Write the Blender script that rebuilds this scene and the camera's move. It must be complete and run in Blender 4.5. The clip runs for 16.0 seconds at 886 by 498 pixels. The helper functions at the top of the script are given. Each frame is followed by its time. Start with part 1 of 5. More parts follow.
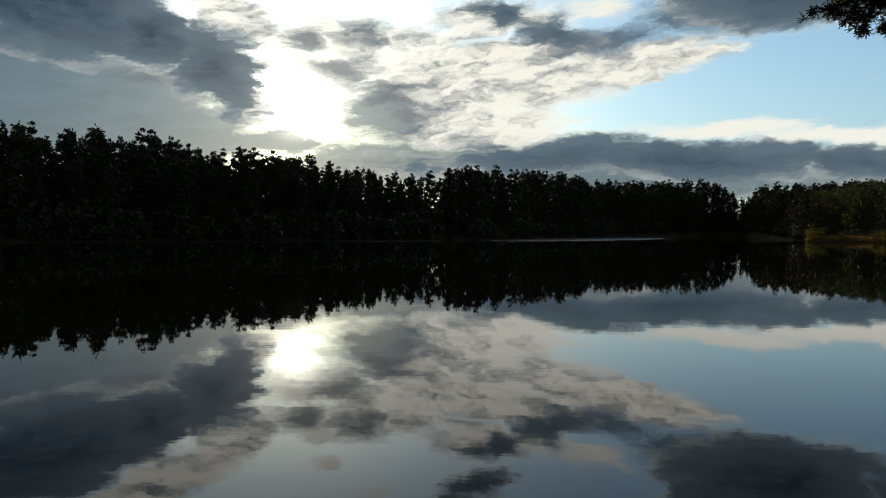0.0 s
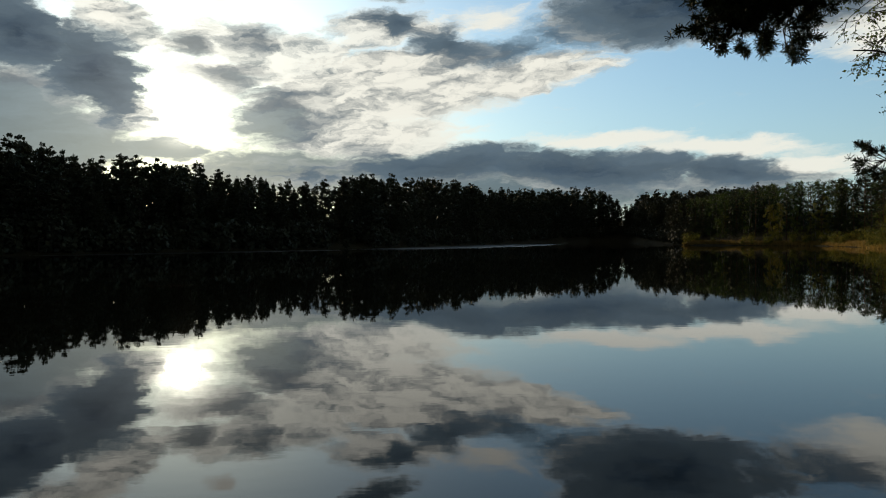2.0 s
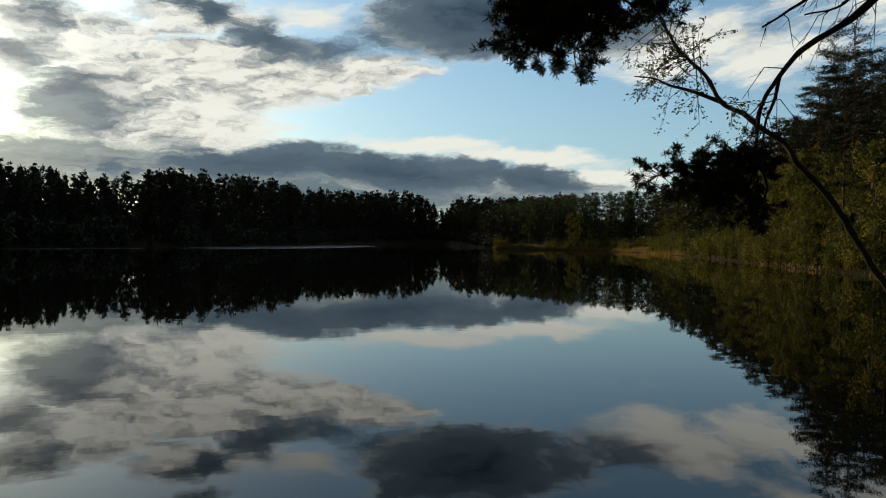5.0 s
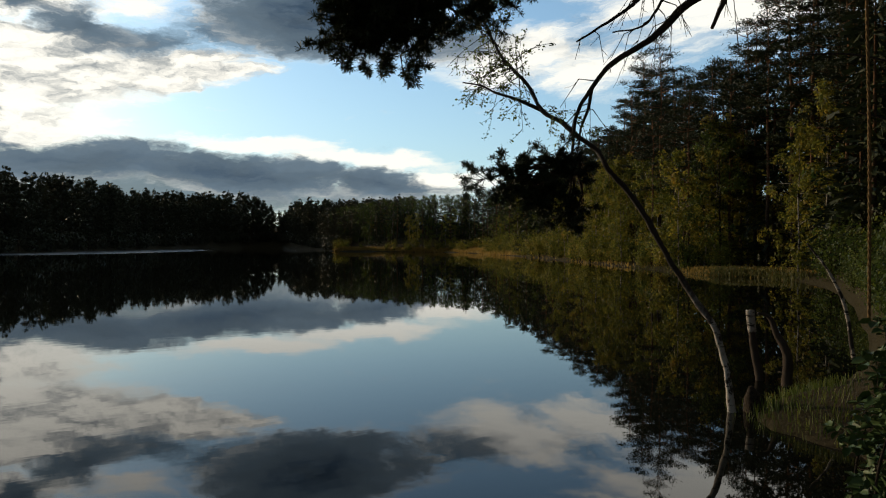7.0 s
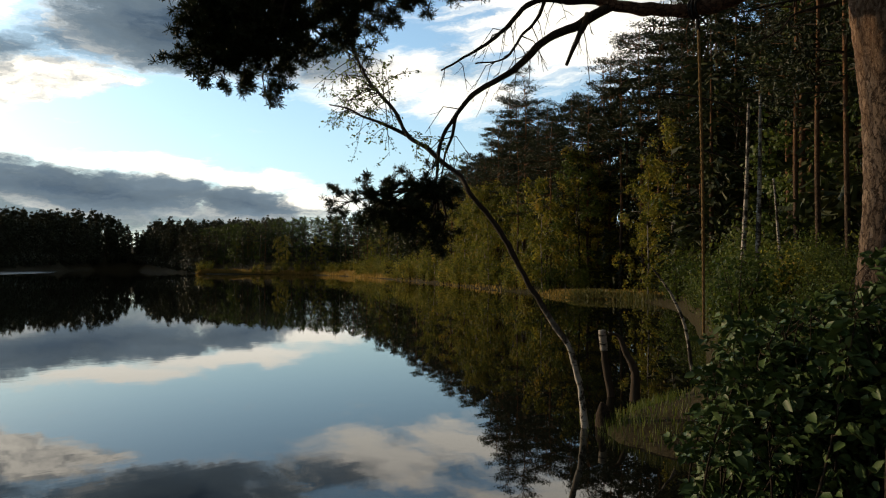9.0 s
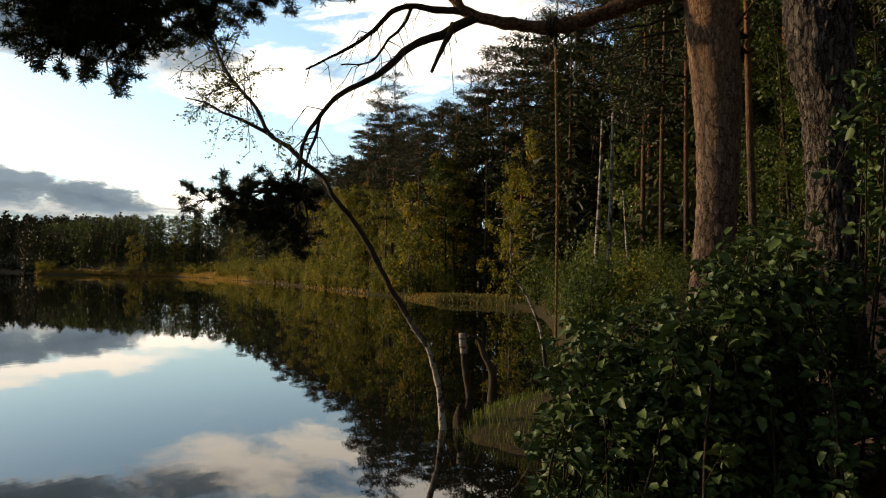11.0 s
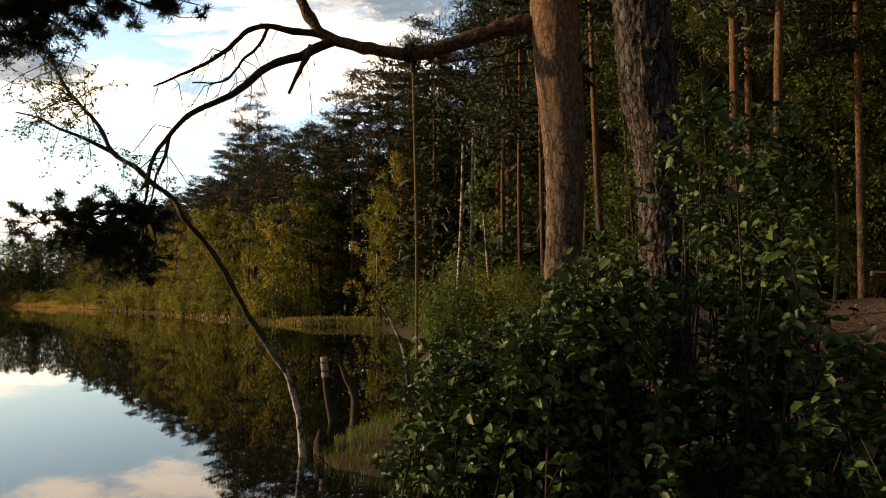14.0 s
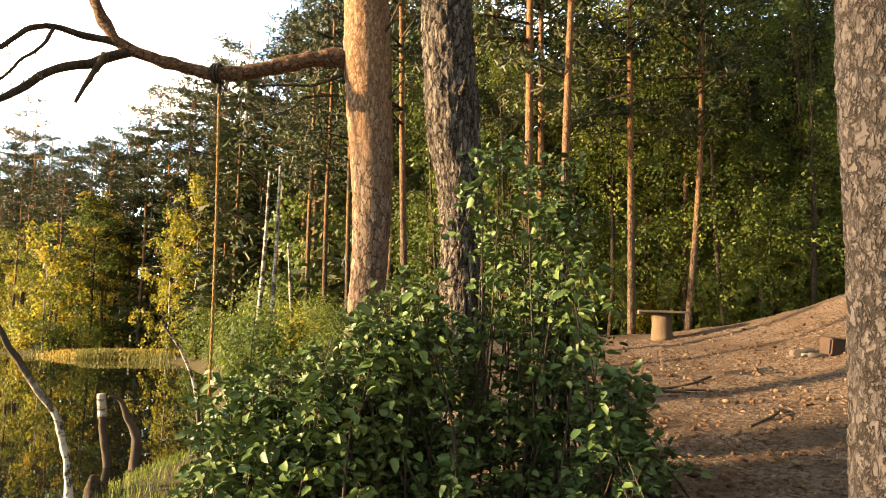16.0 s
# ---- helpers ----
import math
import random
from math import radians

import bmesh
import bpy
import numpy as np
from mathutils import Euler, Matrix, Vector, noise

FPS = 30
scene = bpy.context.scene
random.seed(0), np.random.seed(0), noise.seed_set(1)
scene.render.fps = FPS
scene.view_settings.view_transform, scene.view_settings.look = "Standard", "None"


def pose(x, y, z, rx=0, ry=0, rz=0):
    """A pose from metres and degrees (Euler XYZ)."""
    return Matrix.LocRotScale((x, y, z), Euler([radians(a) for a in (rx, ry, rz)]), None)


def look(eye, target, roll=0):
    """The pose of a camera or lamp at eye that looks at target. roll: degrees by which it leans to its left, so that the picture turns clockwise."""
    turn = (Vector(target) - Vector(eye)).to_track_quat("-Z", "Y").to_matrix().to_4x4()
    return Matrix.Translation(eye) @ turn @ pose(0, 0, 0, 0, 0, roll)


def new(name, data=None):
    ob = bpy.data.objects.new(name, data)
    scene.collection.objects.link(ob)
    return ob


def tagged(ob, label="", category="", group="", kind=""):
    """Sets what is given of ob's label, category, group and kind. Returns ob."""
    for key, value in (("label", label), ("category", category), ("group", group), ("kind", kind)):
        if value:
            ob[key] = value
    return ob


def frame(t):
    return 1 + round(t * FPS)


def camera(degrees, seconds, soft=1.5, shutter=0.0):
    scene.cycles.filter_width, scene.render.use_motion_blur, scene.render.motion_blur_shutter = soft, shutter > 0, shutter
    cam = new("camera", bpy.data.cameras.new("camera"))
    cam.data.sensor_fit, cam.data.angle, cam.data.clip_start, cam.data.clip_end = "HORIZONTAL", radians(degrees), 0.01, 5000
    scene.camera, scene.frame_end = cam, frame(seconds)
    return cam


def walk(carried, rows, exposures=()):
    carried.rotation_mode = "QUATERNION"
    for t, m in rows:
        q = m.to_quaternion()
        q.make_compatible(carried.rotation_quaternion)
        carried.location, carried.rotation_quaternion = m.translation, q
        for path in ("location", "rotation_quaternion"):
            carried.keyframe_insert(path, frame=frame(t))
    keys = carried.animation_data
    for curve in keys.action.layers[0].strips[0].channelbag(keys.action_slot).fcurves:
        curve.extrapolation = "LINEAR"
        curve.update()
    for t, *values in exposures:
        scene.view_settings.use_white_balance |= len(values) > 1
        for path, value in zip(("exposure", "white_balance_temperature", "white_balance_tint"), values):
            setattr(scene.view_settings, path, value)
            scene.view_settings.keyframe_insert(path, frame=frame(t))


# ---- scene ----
# ---------------------------------------------------------------- camera
cam = camera(64.7, 16.0, 1.1)
EYE = 2.0  # eye height above the lake
PATH = [
    (0.0, -0.002, -0.002, 0.00, -1.45, 0.51), (0.5, 0.012, 0.001, -2.91, -1.31, 0.96),
    (1.0, 0.022, -0.002, -4.44, -0.95, 0.98), (1.5, 0.037, -0.005, -6.33, -0.89, 0.56),
    (2.0, 0.053, -0.005, -8.46, -0.74, -0.22), (2.5, 0.080, -0.004, -11.21, -0.50, -0.87),
    (3.0, 0.105, -0.006, -14.11, -0.76, -0.57), (3.5, 0.124, -0.012, -16.41, -0.59, -0.12),
    (4.0, 0.135, -0.014, -18.55, -0.52, 0.20), (6.5, 0.205, -0.043, -32.56, -0.47, 0.67),
    (7.0, 0.244, -0.047, -36.24, -0.27, 0.20), (7.5, 0.256, -0.056, -39.02, 0.39, 0.26),
    (8.0, 0.267, -0.074, -41.74, 1.00, 0.74), (8.5, 0.276, -0.098, -44.10, 1.53, 0.54),
    (11.0, 0.346, -0.172, -57.47, 2.09, 1.04), (11.5, 0.351, -0.215, -59.14, 2.96, 0.64),
    (12.0, 0.370, -0.250, -61.00, 3.13, -0.26), (12.5, 0.372, -0.270, -62.75, 3.22, 0.19),
    (13.0, 0.353, -0.298, -63.39, 3.34, 0.31), (13.5, 0.354, -0.306, -65.54, 3.61, 0.10),
    (14.0, 0.358, -0.291, -68.24, 3.97, -0.17), (14.5, 0.385, -0.285, -72.18, 4.14, 0.35),
    (15.0, 0.398, -0.278, -77.03, 4.55, 0.10), (15.5, 0.391, -0.281, -81.20, 5.39, 0.29),
    (16.0, 0.377, -0.290, -84.14, 6.67, 0.47),
]
EXPOSURES = [
    (0.0, -0.06, 6500, 6), (2.5, -0.16, 6450, 5.5), (4.0, -0.22, 6400, 5), (7.0, 0.2, 6500, 8), (8.5, 0.45, 6700, 9), (11.0, 1.0, 7400, 13), (13.0, 1.2, 7900, 16),
    (14.5, 1.4, 8400, 18), (15.0, 2.2, 8400, 14), (15.5, 3.2, 8500, 13), (16.0, 3.85, 8700, 13),
]
walk(cam, [(t, pose(x, y, EYE, 90 + p, 0, w) @ pose(0, 0, 0, 0, 0, r)) for t, x, y, w, p, r in PATH], EXPOSURES)


# ---------------------------------------------------------------- node helpers
class Tree:
    """Short hand for building node trees."""

    def __init__(self, tree):
        self.t = tree
        tree.nodes.clear()

    def put(self, socket, value):
        if isinstance(value, bpy.types.NodeSocket):
            self.t.links.new(value, socket)
        elif value is not None:
            socket.default_value = value

    def node(self, kind, **props):
        n = self.t.nodes.new(kind)
        for k, v in props.items():
            setattr(n, k, v)
        return n

    def m(self, op, a, b=None, c=None, clamp=False):
        n = self.node("ShaderNodeMath", operation=op, use_clamp=clamp)
        for s, v in zip(n.inputs, (a, b, c)):
            self.put(s, v)
        return n.outputs[0]

    def vm(self, op, a, b=None, scale=None):
        n = self.node("ShaderNodeVectorMath", operation=op)
        self.put(n.inputs[0], a)
        self.put(n.inputs[1], b)
        if scale is not None:
            self.put(n.inputs["Scale"], scale)
        return n.outputs["Value"] if op in ("DOT_PRODUCT", "LENGTH") else n.outputs[0]

    def mix(self, f, a, b, blend="MIX"):
        n = self.node("ShaderNodeMix", data_type="RGBA", blend_type=blend)
        n.clamp_factor = True
        self.put(n.inputs[0], f)
        self.put(n.inputs[6], a)
        self.put(n.inputs[7], b)
        return n.outputs[2]

    def smooth(self, x, lo, hi, a=0.0, b=1.0):
        n = self.node("ShaderNodeMapRange", interpolation_type="SMOOTHSTEP")
        for s, v in zip(n.inputs, (x, lo, hi, a, b)):
            self.put(s, v)
        return n.outputs[0]

    def noise(self, vec, scale, detail=4.0, rough=0.55, color=False, lac=2.0, distort=0.0):
        n = self.node("ShaderNodeTexNoise")
        self.put(n.inputs["Vector"], vec)
        for k, v in (("Scale", scale), ("Detail", detail), ("Roughness", rough), ("Lacunarity", lac), ("Distortion", distort)):
            self.put(n.inputs[k], v)
        return n.outputs["Color" if color else "Fac"]

    def voronoi(self, vec, scale, feature="F1"):
        n = self.node("ShaderNodeTexVoronoi", feature=feature)
        self.put(n.inputs["Vector"], vec)
        self.put(n.inputs["Scale"], scale)
        return n.outputs["Distance"]

    def mapping(self, vec, loc=(0, 0, 0), rot=(0, 0, 0), scale=(1, 1, 1), kind="POINT"):
        n = self.node("ShaderNodeMapping", vector_type=kind)
        self.put(n.inputs[0], vec)
        for s, v in zip(n.inputs[1:], (loc, rot, scale)):
            self.put(s, v)
        return n.outputs[0]

    def ball(self, vec):
        n = self.node("ShaderNodeTexGradient", gradient_type="SPHERICAL")
        self.put(n.inputs[0], vec)
        return n.outputs["Fac"]

    def bump(self, height, strength, distance):
        n = self.node("ShaderNodeBump")
        for k, v in (("Height", height), ("Strength", strength), ("Distance", distance)):
            self.put(n.inputs[k], v)
        return n.outputs[0]

    def coords(self, kind="Object"):
        return self.node("ShaderNodeTexCoord").outputs[kind]

    def split(self, vec):
        n = self.node("ShaderNodeSeparateXYZ")
        self.put(n.inputs[0], vec)
        return n.outputs

    def join(self, x, y, z=0.0):
        n = self.node("ShaderNodeCombineXYZ")
        for s, v in zip(n.inputs, (x, y, z)):
            self.put(s, v)
        return n.outputs[0]


def rgb(r, g, b):
    return (r, g, b, 1.0)


# ---------------------------------------------------------------- sky and sun
SUN_AZ, SUN_EL = -12.0, 9.9
sun_way = Vector((math.sin(radians(SUN_AZ)) * math.cos(radians(SUN_EL)), math.cos(radians(SUN_AZ)) * math.cos(radians(SUN_EL)), math.sin(radians(SUN_EL))))

world = bpy.data.worlds.new("evening_sky")
scene.world = world
world.use_nodes = True
W = Tree(world.node_tree)
ray = W.coords("Generated")
sx, sy, sz = W.split(ray)
az0 = W.m("MULTIPLY", W.m("ARCTAN2", sx, sy), 57.2958)
el0 = W.m("MULTIPLY", W.m("ARCSINE", sz), 57.2958)
flat = W.join(az0, el0)
# ragged edges: the cloud plan is warped by noise, mostly along the horizon
wide = W.mapping(flat, scale=(0.45, 1.0, 1.0))
w1 = W.vm("MULTIPLY", W.vm("SUBTRACT", W.noise(wide, 0.22, 2.0, 0.5, True), (0.5, 0.5, 0.5)), (4.0, 1.6, 0.0))
w2 = W.vm("MULTIPLY", W.vm("SUBTRACT", W.noise(wide, 0.9, 9.0, 0.62, True), (0.5, 0.5, 0.5)), (4.0, 1.5, 0.0))
warped = W.vm("ADD", flat, W.vm("ADD", w1, w2))
slant = W.mapping(warped, rot=(0, 0, radians(-7)))
# towards the sun, for the lit rims of the clouds
sunward = W.vm("NORMALIZE", W.vm("SUBTRACT", (SUN_AZ, SUN_EL + 2.0, 0.0), flat))


def billow(vec, sx_, sy_, scale, detail=9.0, rough=0.58, reach=0.7):
    """Cloud texture and how far it faces the sun."""
    a = W.noise(W.mapping(vec, scale=(sx_, sy_, 1.0)), scale, detail, rough)
    b = W.noise(W.mapping(W.vm("ADD", vec, W.vm("SCALE", sunward, scale=reach)), scale=(sx_, sy_, 1.0)), scale, detail, rough)
    return a, W.smooth(W.m("SUBTRACT", a, b), -0.11, 0.13)


streak, streak_lit = billow(slant, 0.14, 0.85, 1.0, 10.0, 0.64, 0.6)
curl, curl_lit = billow(slant, 0.24, 0.72, 1.1, 10.0, 0.64, 0.6)
lump, lump_lit = billow(warped, 0.22, 0.8, 0.5, 9.0, 0.58, 1.0)


def cloud(az, el, ra, re, turn=0.0, gain=1.0):
    """A soft oval of cloud, by azimuth, elevation and half widths in degrees."""
    g = W.ball(W.mapping(warped, (az, el, 0), (0, 0, radians(turn)), (ra, re, 1.0), "TEXTURE"))
    return W.m("MULTIPLY", g, gain)


def heap(parts):
    total = None
    for p in parts:
        g = cloud(*p)
        total = g if total is None else W.m("MAXIMUM", total, g)
    return total


def ragged(field, tex, amount):
    return W.m("ADD", field, W.m("MULTIPLY", W.m("SUBTRACT", tex, 0.5), amount))


# thick, dark clouds
dark_plan = heap([
    (-32, 16.0, 13.5, 4.6, -8, 2.2), (-17.8, 12.4, 5.6, 4.2, -25, 1.8), (-22.5, 14.3, 5.0, 3.0, -10, 1.8), (4.5, 16.9, 3.8, 1.9, -10, 1.1), (9.0, 15.5, 6.0, 1.9, -8, 1.0),
    (25.5, 17.9, 11, 4.2, -4, 1.7), (33, 16.8, 7, 3.0, 0, 0.9), (8, 6.0, 13, 2.3, 4, 1.25), (20, 5.7, 15, 2.3, -4, 1.5), (30.5, 5.0, 9, 1.7, -6, 1.2), (-3, 5.2, 9, 1.6, 0, 0.8),
    (2, 20.5, 6, 2.2, -20, 0.9), (-60, 20, 30, 12, 0, 1.1), (-30, 24.5, 12, 2.2, 0, 0.9),
])
dark = W.m("MULTIPLY", ragged(dark_plan, W.m("ADD", lump, W.m("MULTIPLY", W.m("SUBTRACT", curl, 0.5), 0.9)), 1.5), W.smooth(dark_plan, 0.0, 0.2))
# thin grey cloud
grey = ragged(heap([
    (-32, 9.6, 18, 4.6, 0, 2.4), (-24, 7.2, 14, 3.8, 0, 2.0), (-5.0, 9.4, 7.0, 4.4, 10, 1.2), (-4, 5.4, 14, 3.0, 0, 1.5), (-8, 12.8, 4.6, 1.9, 0, 1.0), (-11.2, 14.8, 2.8, 1.8, 0, 1.2), (-14.2, 16.4, 2.2, 0.9, 0, 0.7), (-6.5, 15.6, 4.0, 1.7, 0, 0.9), (-13.5, 6.8, 6, 1.6, 0, 1.3),
    (14, 4.2, 26, 2.6, 0, 1.4), (31, 4.0, 10, 2.0, 0, 1.2), (13, 15.0, 9, 2.0, 4, 1.0), (20, 16.4, 8, 2.4, 0, 1.2), (47, 16.0, 9, 3.2, 8, 0.45), (37, 16, 8, 2.5, 0, 1.0), (64, 24, 18, 7, 0, 0.8), (0, 29, 30, 6, 0, 0.8),
]), curl, 1.3)
# broken, slanting sheet: white with grey bellies
sheet = ragged(heap([(-4, 14.2, 9, 3.0, 0, 1.3), (3.5, 12.2, 14, 4.2, 6, 1.7), (13, 12.9, 13, 1.9, 6, 1.5), (2.5, 8.4, 8, 1.6, 5, 1.2), (-9, 15.8, 7, 2.0, 6, 1.0), (-23, 19.4, 8, 2.4, -22, 1.7), (-16.5, 16.8, 6.5, 2.2, -28, 1.6), (4, 16.4, 9, 2.2, 6, 1.0)]), streak, 1.6)
# thin bright veils and the torn white heap beside the dark cloud
veil = ragged(heap([
    (-9, 12.5, 9, 3.0, 0, 1.2), (3.5, 12.3, 14, 4.0, 5, 1.9), (13, 12.9, 13, 2.2, 6, 1.9), (9, 10.6, 9, 1.8, 7, 1.4), (3.5, 8.3, 11, 2.3, 5, 2.2), (-1, 9.8, 7, 2.2, 5, 1.4), (-14, 9.5, 7, 2.4, 0, 1.3),
    (22, 7.9, 11, 1.3, -3, 1.3), (30.5, 6.8, 10, 1.4, -6, 1.5), (36, 5.2, 9, 2.0, -5, 1.1), (12, 17.5, 8, 1.8, 0, 1.1), (42, 15.0, 10, 3.6, 8, 1.4), (48, 13.6, 8, 3.0, 0, 1.4),
    (58, 19, 16, 7, 0, 1.5), (-22.5, 11.6, 4.5, 1.0, -8, 1.3), (-16.5, 16.9, 4, 1.6, -28, 1.4), (-9.5, 18.6, 2.6, 0.9, 0, 1.2), (-5.5, 20.6, 3.5, 0.9, 0, 1.2), (0, 30, 34, 8, 0, 1.0), (95, 34, 50, 20, 0, 0.9), (-90, 25, 50, 18, 0, 1.0), (180, 35, 70, 22, 0, 0.8), (-180, 35, 70, 22, 0, 0.8),
]), streak, 1.9)
off = W.m("MULTIPLY", W.m("ARCCOSINE", W.m("MINIMUM", W.vm("DOT_PRODUCT", ray, tuple(sun_way)), 1.0)), 57.2958)
near = W.m("EXPONENT", W.m("MULTIPLY", W.m("POWER", W.m("DIVIDE", off, 8.0), 1.5), -1.0))

sky = W.node("ShaderNodeTexSky", sky_type="NISHITA", sun_disc=False, sun_elevation=radians(SUN_EL), sun_rotation=radians(SUN_AZ), altitude=100.0, air_density=1.0, dust_density=0.7, ozone_density=1.6)
clear = W.mix(1.0, sky.outputs[0], rgb(0.138, 0.165, 0.185), "MULTIPLY")
clear = W.mix(W.m("MULTIPLY", W.m("EXPONENT", W.m("DIVIDE", W.m("MAXIMUM", el0, 0.0), -13.0)), 0.75), clear, rgb(0.385, 0.51, 0.60))
clear = W.mix(1.0, clear, W.vm("SCALE", (0.92, 1.0, 1.06), scale=W.m("MULTIPLY", W.m("EXPONENT", W.m("DIVIDE", off, -8.0)), 0.3)), "ADD")
white = W.vm("SCALE", (1.0, 0.955, 0.86), scale=W.m("MULTIPLY_ADD", near, 0.3, 0.98))
shade = W.m("MULTIPLY_ADD", curl, 1.1, 0.42)
tone = W.mix(W.m("MULTIPLY", W.smooth(veil, 0.3, 1.05), 0.92), clear, white)
belly = W.mix(W.m("MULTIPLY", near, 0.5), rgb(0.19, 0.22, 0.245), rgb(0.5, 0.49, 0.46))
lit_side = W.mix(W.m("MULTIPLY", W.smooth(curl, 0.42, 0.62), W.m("MULTIPLY_ADD", streak_lit, -0.6, 1.0)), white, belly)
tone = W.mix(W.m("MULTIPLY", W.smooth(sheet, 0.15, 0.7), 0.92), tone, lit_side)
ash = W.vm("SCALE", W.mix(W.m("MULTIPLY", near, 0.4), rgb(0.085, 0.127, 0.172), rgb(0.42, 0.42, 0.41)), scale=shade)
ash = W.mix(W.m("MULTIPLY", W.smooth(W.m("MULTIPLY", curl_lit, W.smooth(grey, 1.3, 0.5)), 0.5, 1.0), 0.4), ash, white)
tone = W.mix(W.m("MULTIPLY", W.smooth(grey, 0.15, 0.85), 0.9), tone, ash)
rim = W.mix(W.m("MULTIPLY_ADD", lump_lit, 0.6, 0.1), tone, white)
deep = W.mix(W.smooth(dark, 0.6, 1.6), rgb(0.115, 0.16, 0.205), rgb(0.036, 0.062, 0.10))
deep = W.mix(W.m("MULTIPLY", lump_lit, 0.35), deep, rgb(0.17, 0.22, 0.26))
deep = W.vm("SCALE", W.mix(W.m("MULTIPLY", near, 0.10), deep, white), scale=shade)
cover = W.smooth(dark, 0.05, 0.6)
tone = W.mix(cover, tone, W.mix(W.smooth(dark, 0.1, 0.75), rim, deep))
glow = W.m("MULTIPLY", W.m("EXPONENT", W.m("MULTIPLY", W.m("POWER", W.m("DIVIDE", off, 1.75), 2.6), -1.0)), 6.0)
glow = W.m("MULTIPLY", glow, W.m("MULTIPLY", W.m("SUBTRACT", 1.0, W.m("MULTIPLY", cover, 0.93)), W.m("MULTIPLY_ADD", W.smooth(curl, 0.62, 0.40), 0.75, 0.25)))
glow = W.m("ADD", glow, W.m("MULTIPLY", W.m("EXPONENT", W.m("DIVIDE", off, -3.4)), W.m("MULTIPLY_ADD", cover, -0.14, 0.2)))
tone = W.mix(1.0, tone, W.vm("SCALE", (1.0, 0.92, 0.76), scale=glow), "ADD")
# unseen dark cloud overhead and at the back, added to cut the fill light
fill_cut = W.mix(lump, rgb(0.024, 0.028, 0.032), rgb(0.08, 0.087, 0.094))
back = W.smooth(W.m("ABSOLUTE", W.m("SUBTRACT", az0, 25.0)), 75.0, 120.0)
over = W.m("MAXIMUM", W.smooth(el0, 23.0, 36.0), W.m("MULTIPLY", back, 0.93))
tone = W.mix(over, tone, fill_cut)
bg = W.node("ShaderNodeBackground")
W.put(bg.inputs[0], tone)
W.put(bg.inputs[1], 1.0)
W.t.links.new(bg.outputs[0], W.node("ShaderNodeOutputWorld").inputs[0])

lamp = bpy.data.lights.new("sun", "SUN")
lamp.energy, lamp.angle, lamp.color = 2.0, radians(2.4), (1.0, 0.76, 0.48)
sun = new("sun", lamp)
sun.matrix_world = look(sun_way * 200, (0, 0, 0))


# ---------------------------------------------------------------- materials
def material(name):
    mat = bpy.data.materials.new(name)
    mat.use_nodes = True
    return mat, Tree(mat.node_tree)


def finish(T, color, rough=0.8, normal=None, spec=0.3):
    p = T.node("ShaderNodeBsdfPrincipled")
    T.put(p.inputs["Base Color"], color)
    T.put(p.inputs["Roughness"], rough)
    T.put(p.inputs["Specular IOR Level"], spec)
    if normal is not None:
        T.put(p.inputs["Normal"], normal)
    T.t.links.new(p.outputs[0], T.node("ShaderNodeOutputMaterial").inputs[0])
    return p


def foliage(name, cols, glow=0.3, rough=0.55, spec=0.25):
    """Leaves or needles: each blade takes its own shade, each plant its own cast; some light passes through."""
    mat, T = material(name)
    own = T.node("ShaderNodeNewGeometry").outputs["Random Per Island"]
    plant = T.node("ShaderNodeObjectInfo").outputs["Random"]
    patch = T.noise(T.coords("Object"), 1.1, 3.0)
    f = T.m("ADD", T.m("MULTIPLY", own, 0.45), T.m("ADD", T.m("MULTIPLY", plant, 0.35), T.m("MULTIPLY_ADD", patch, 1.7, -0.78)))
    ramp = T.node("ShaderNodeValToRGB")
    T.put(ramp.inputs[0], f)
    el = ramp.color_ramp.elements
    while len(el) < len(cols):
        el.new(0.5)
    for i, c in enumerate(cols):
        el[i].position, el[i].color = i / (len(cols) - 1), rgb(*c)
    c = ramp.outputs[0]
    p = T.node("ShaderNodeBsdfPrincipled")
    T.put(p.inputs["Base Color"], c)
    T.put(p.inputs["Roughness"], rough)
    T.put(p.inputs["Specular IOR Level"], spec)
    tr = T.node("ShaderNodeBsdfTranslucent")
    T.put(tr.inputs[0], c)
    mx = T.node("ShaderNodeMixShader")
    mx.inputs[0].default_value = glow
    T.t.links.new(p.outputs[0], mx.inputs[1])
    T.t.links.new(tr.outputs[0], mx.inputs[2])
    T.t.links.new(mx.outputs[0], T.node("ShaderNodeOutputMaterial").inputs[0])
    return mat


# camera glare over the far woods is put into this paler colour
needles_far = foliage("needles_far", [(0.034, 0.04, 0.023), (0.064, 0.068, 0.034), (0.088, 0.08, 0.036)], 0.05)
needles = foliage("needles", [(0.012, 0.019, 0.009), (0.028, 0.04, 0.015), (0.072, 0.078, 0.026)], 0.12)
leaf_green = foliage("leaf_green", [(0.03, 0.055, 0.014), (0.085, 0.12, 0.024), (0.19, 0.205, 0.038)], 0.4)
leaf_gold = foliage("leaf_gold", [(0.045, 0.07, 0.014), (0.13, 0.145, 0.024), (0.28, 0.25, 0.04), (0.36, 0.24, 0.038)], 0.55)
leaf_alder = foliage("leaf_alder", [(0.03, 0.062, 0.02), (0.058, 0.098, 0.03), (0.095, 0.14, 0.045)], 0.06, 0.5, 0.25)
grass_mat = foliage("grass_blades", [(0.035, 0.052, 0.014), (0.085, 0.095, 0.025), (0.18, 0.16, 0.05)], 0.45)
reed_mat = foliage("reed_blades", [(0.18, 0.14, 0.036), (0.34, 0.235, 0.06), (0.46, 0.31, 0.095)], 0.45)


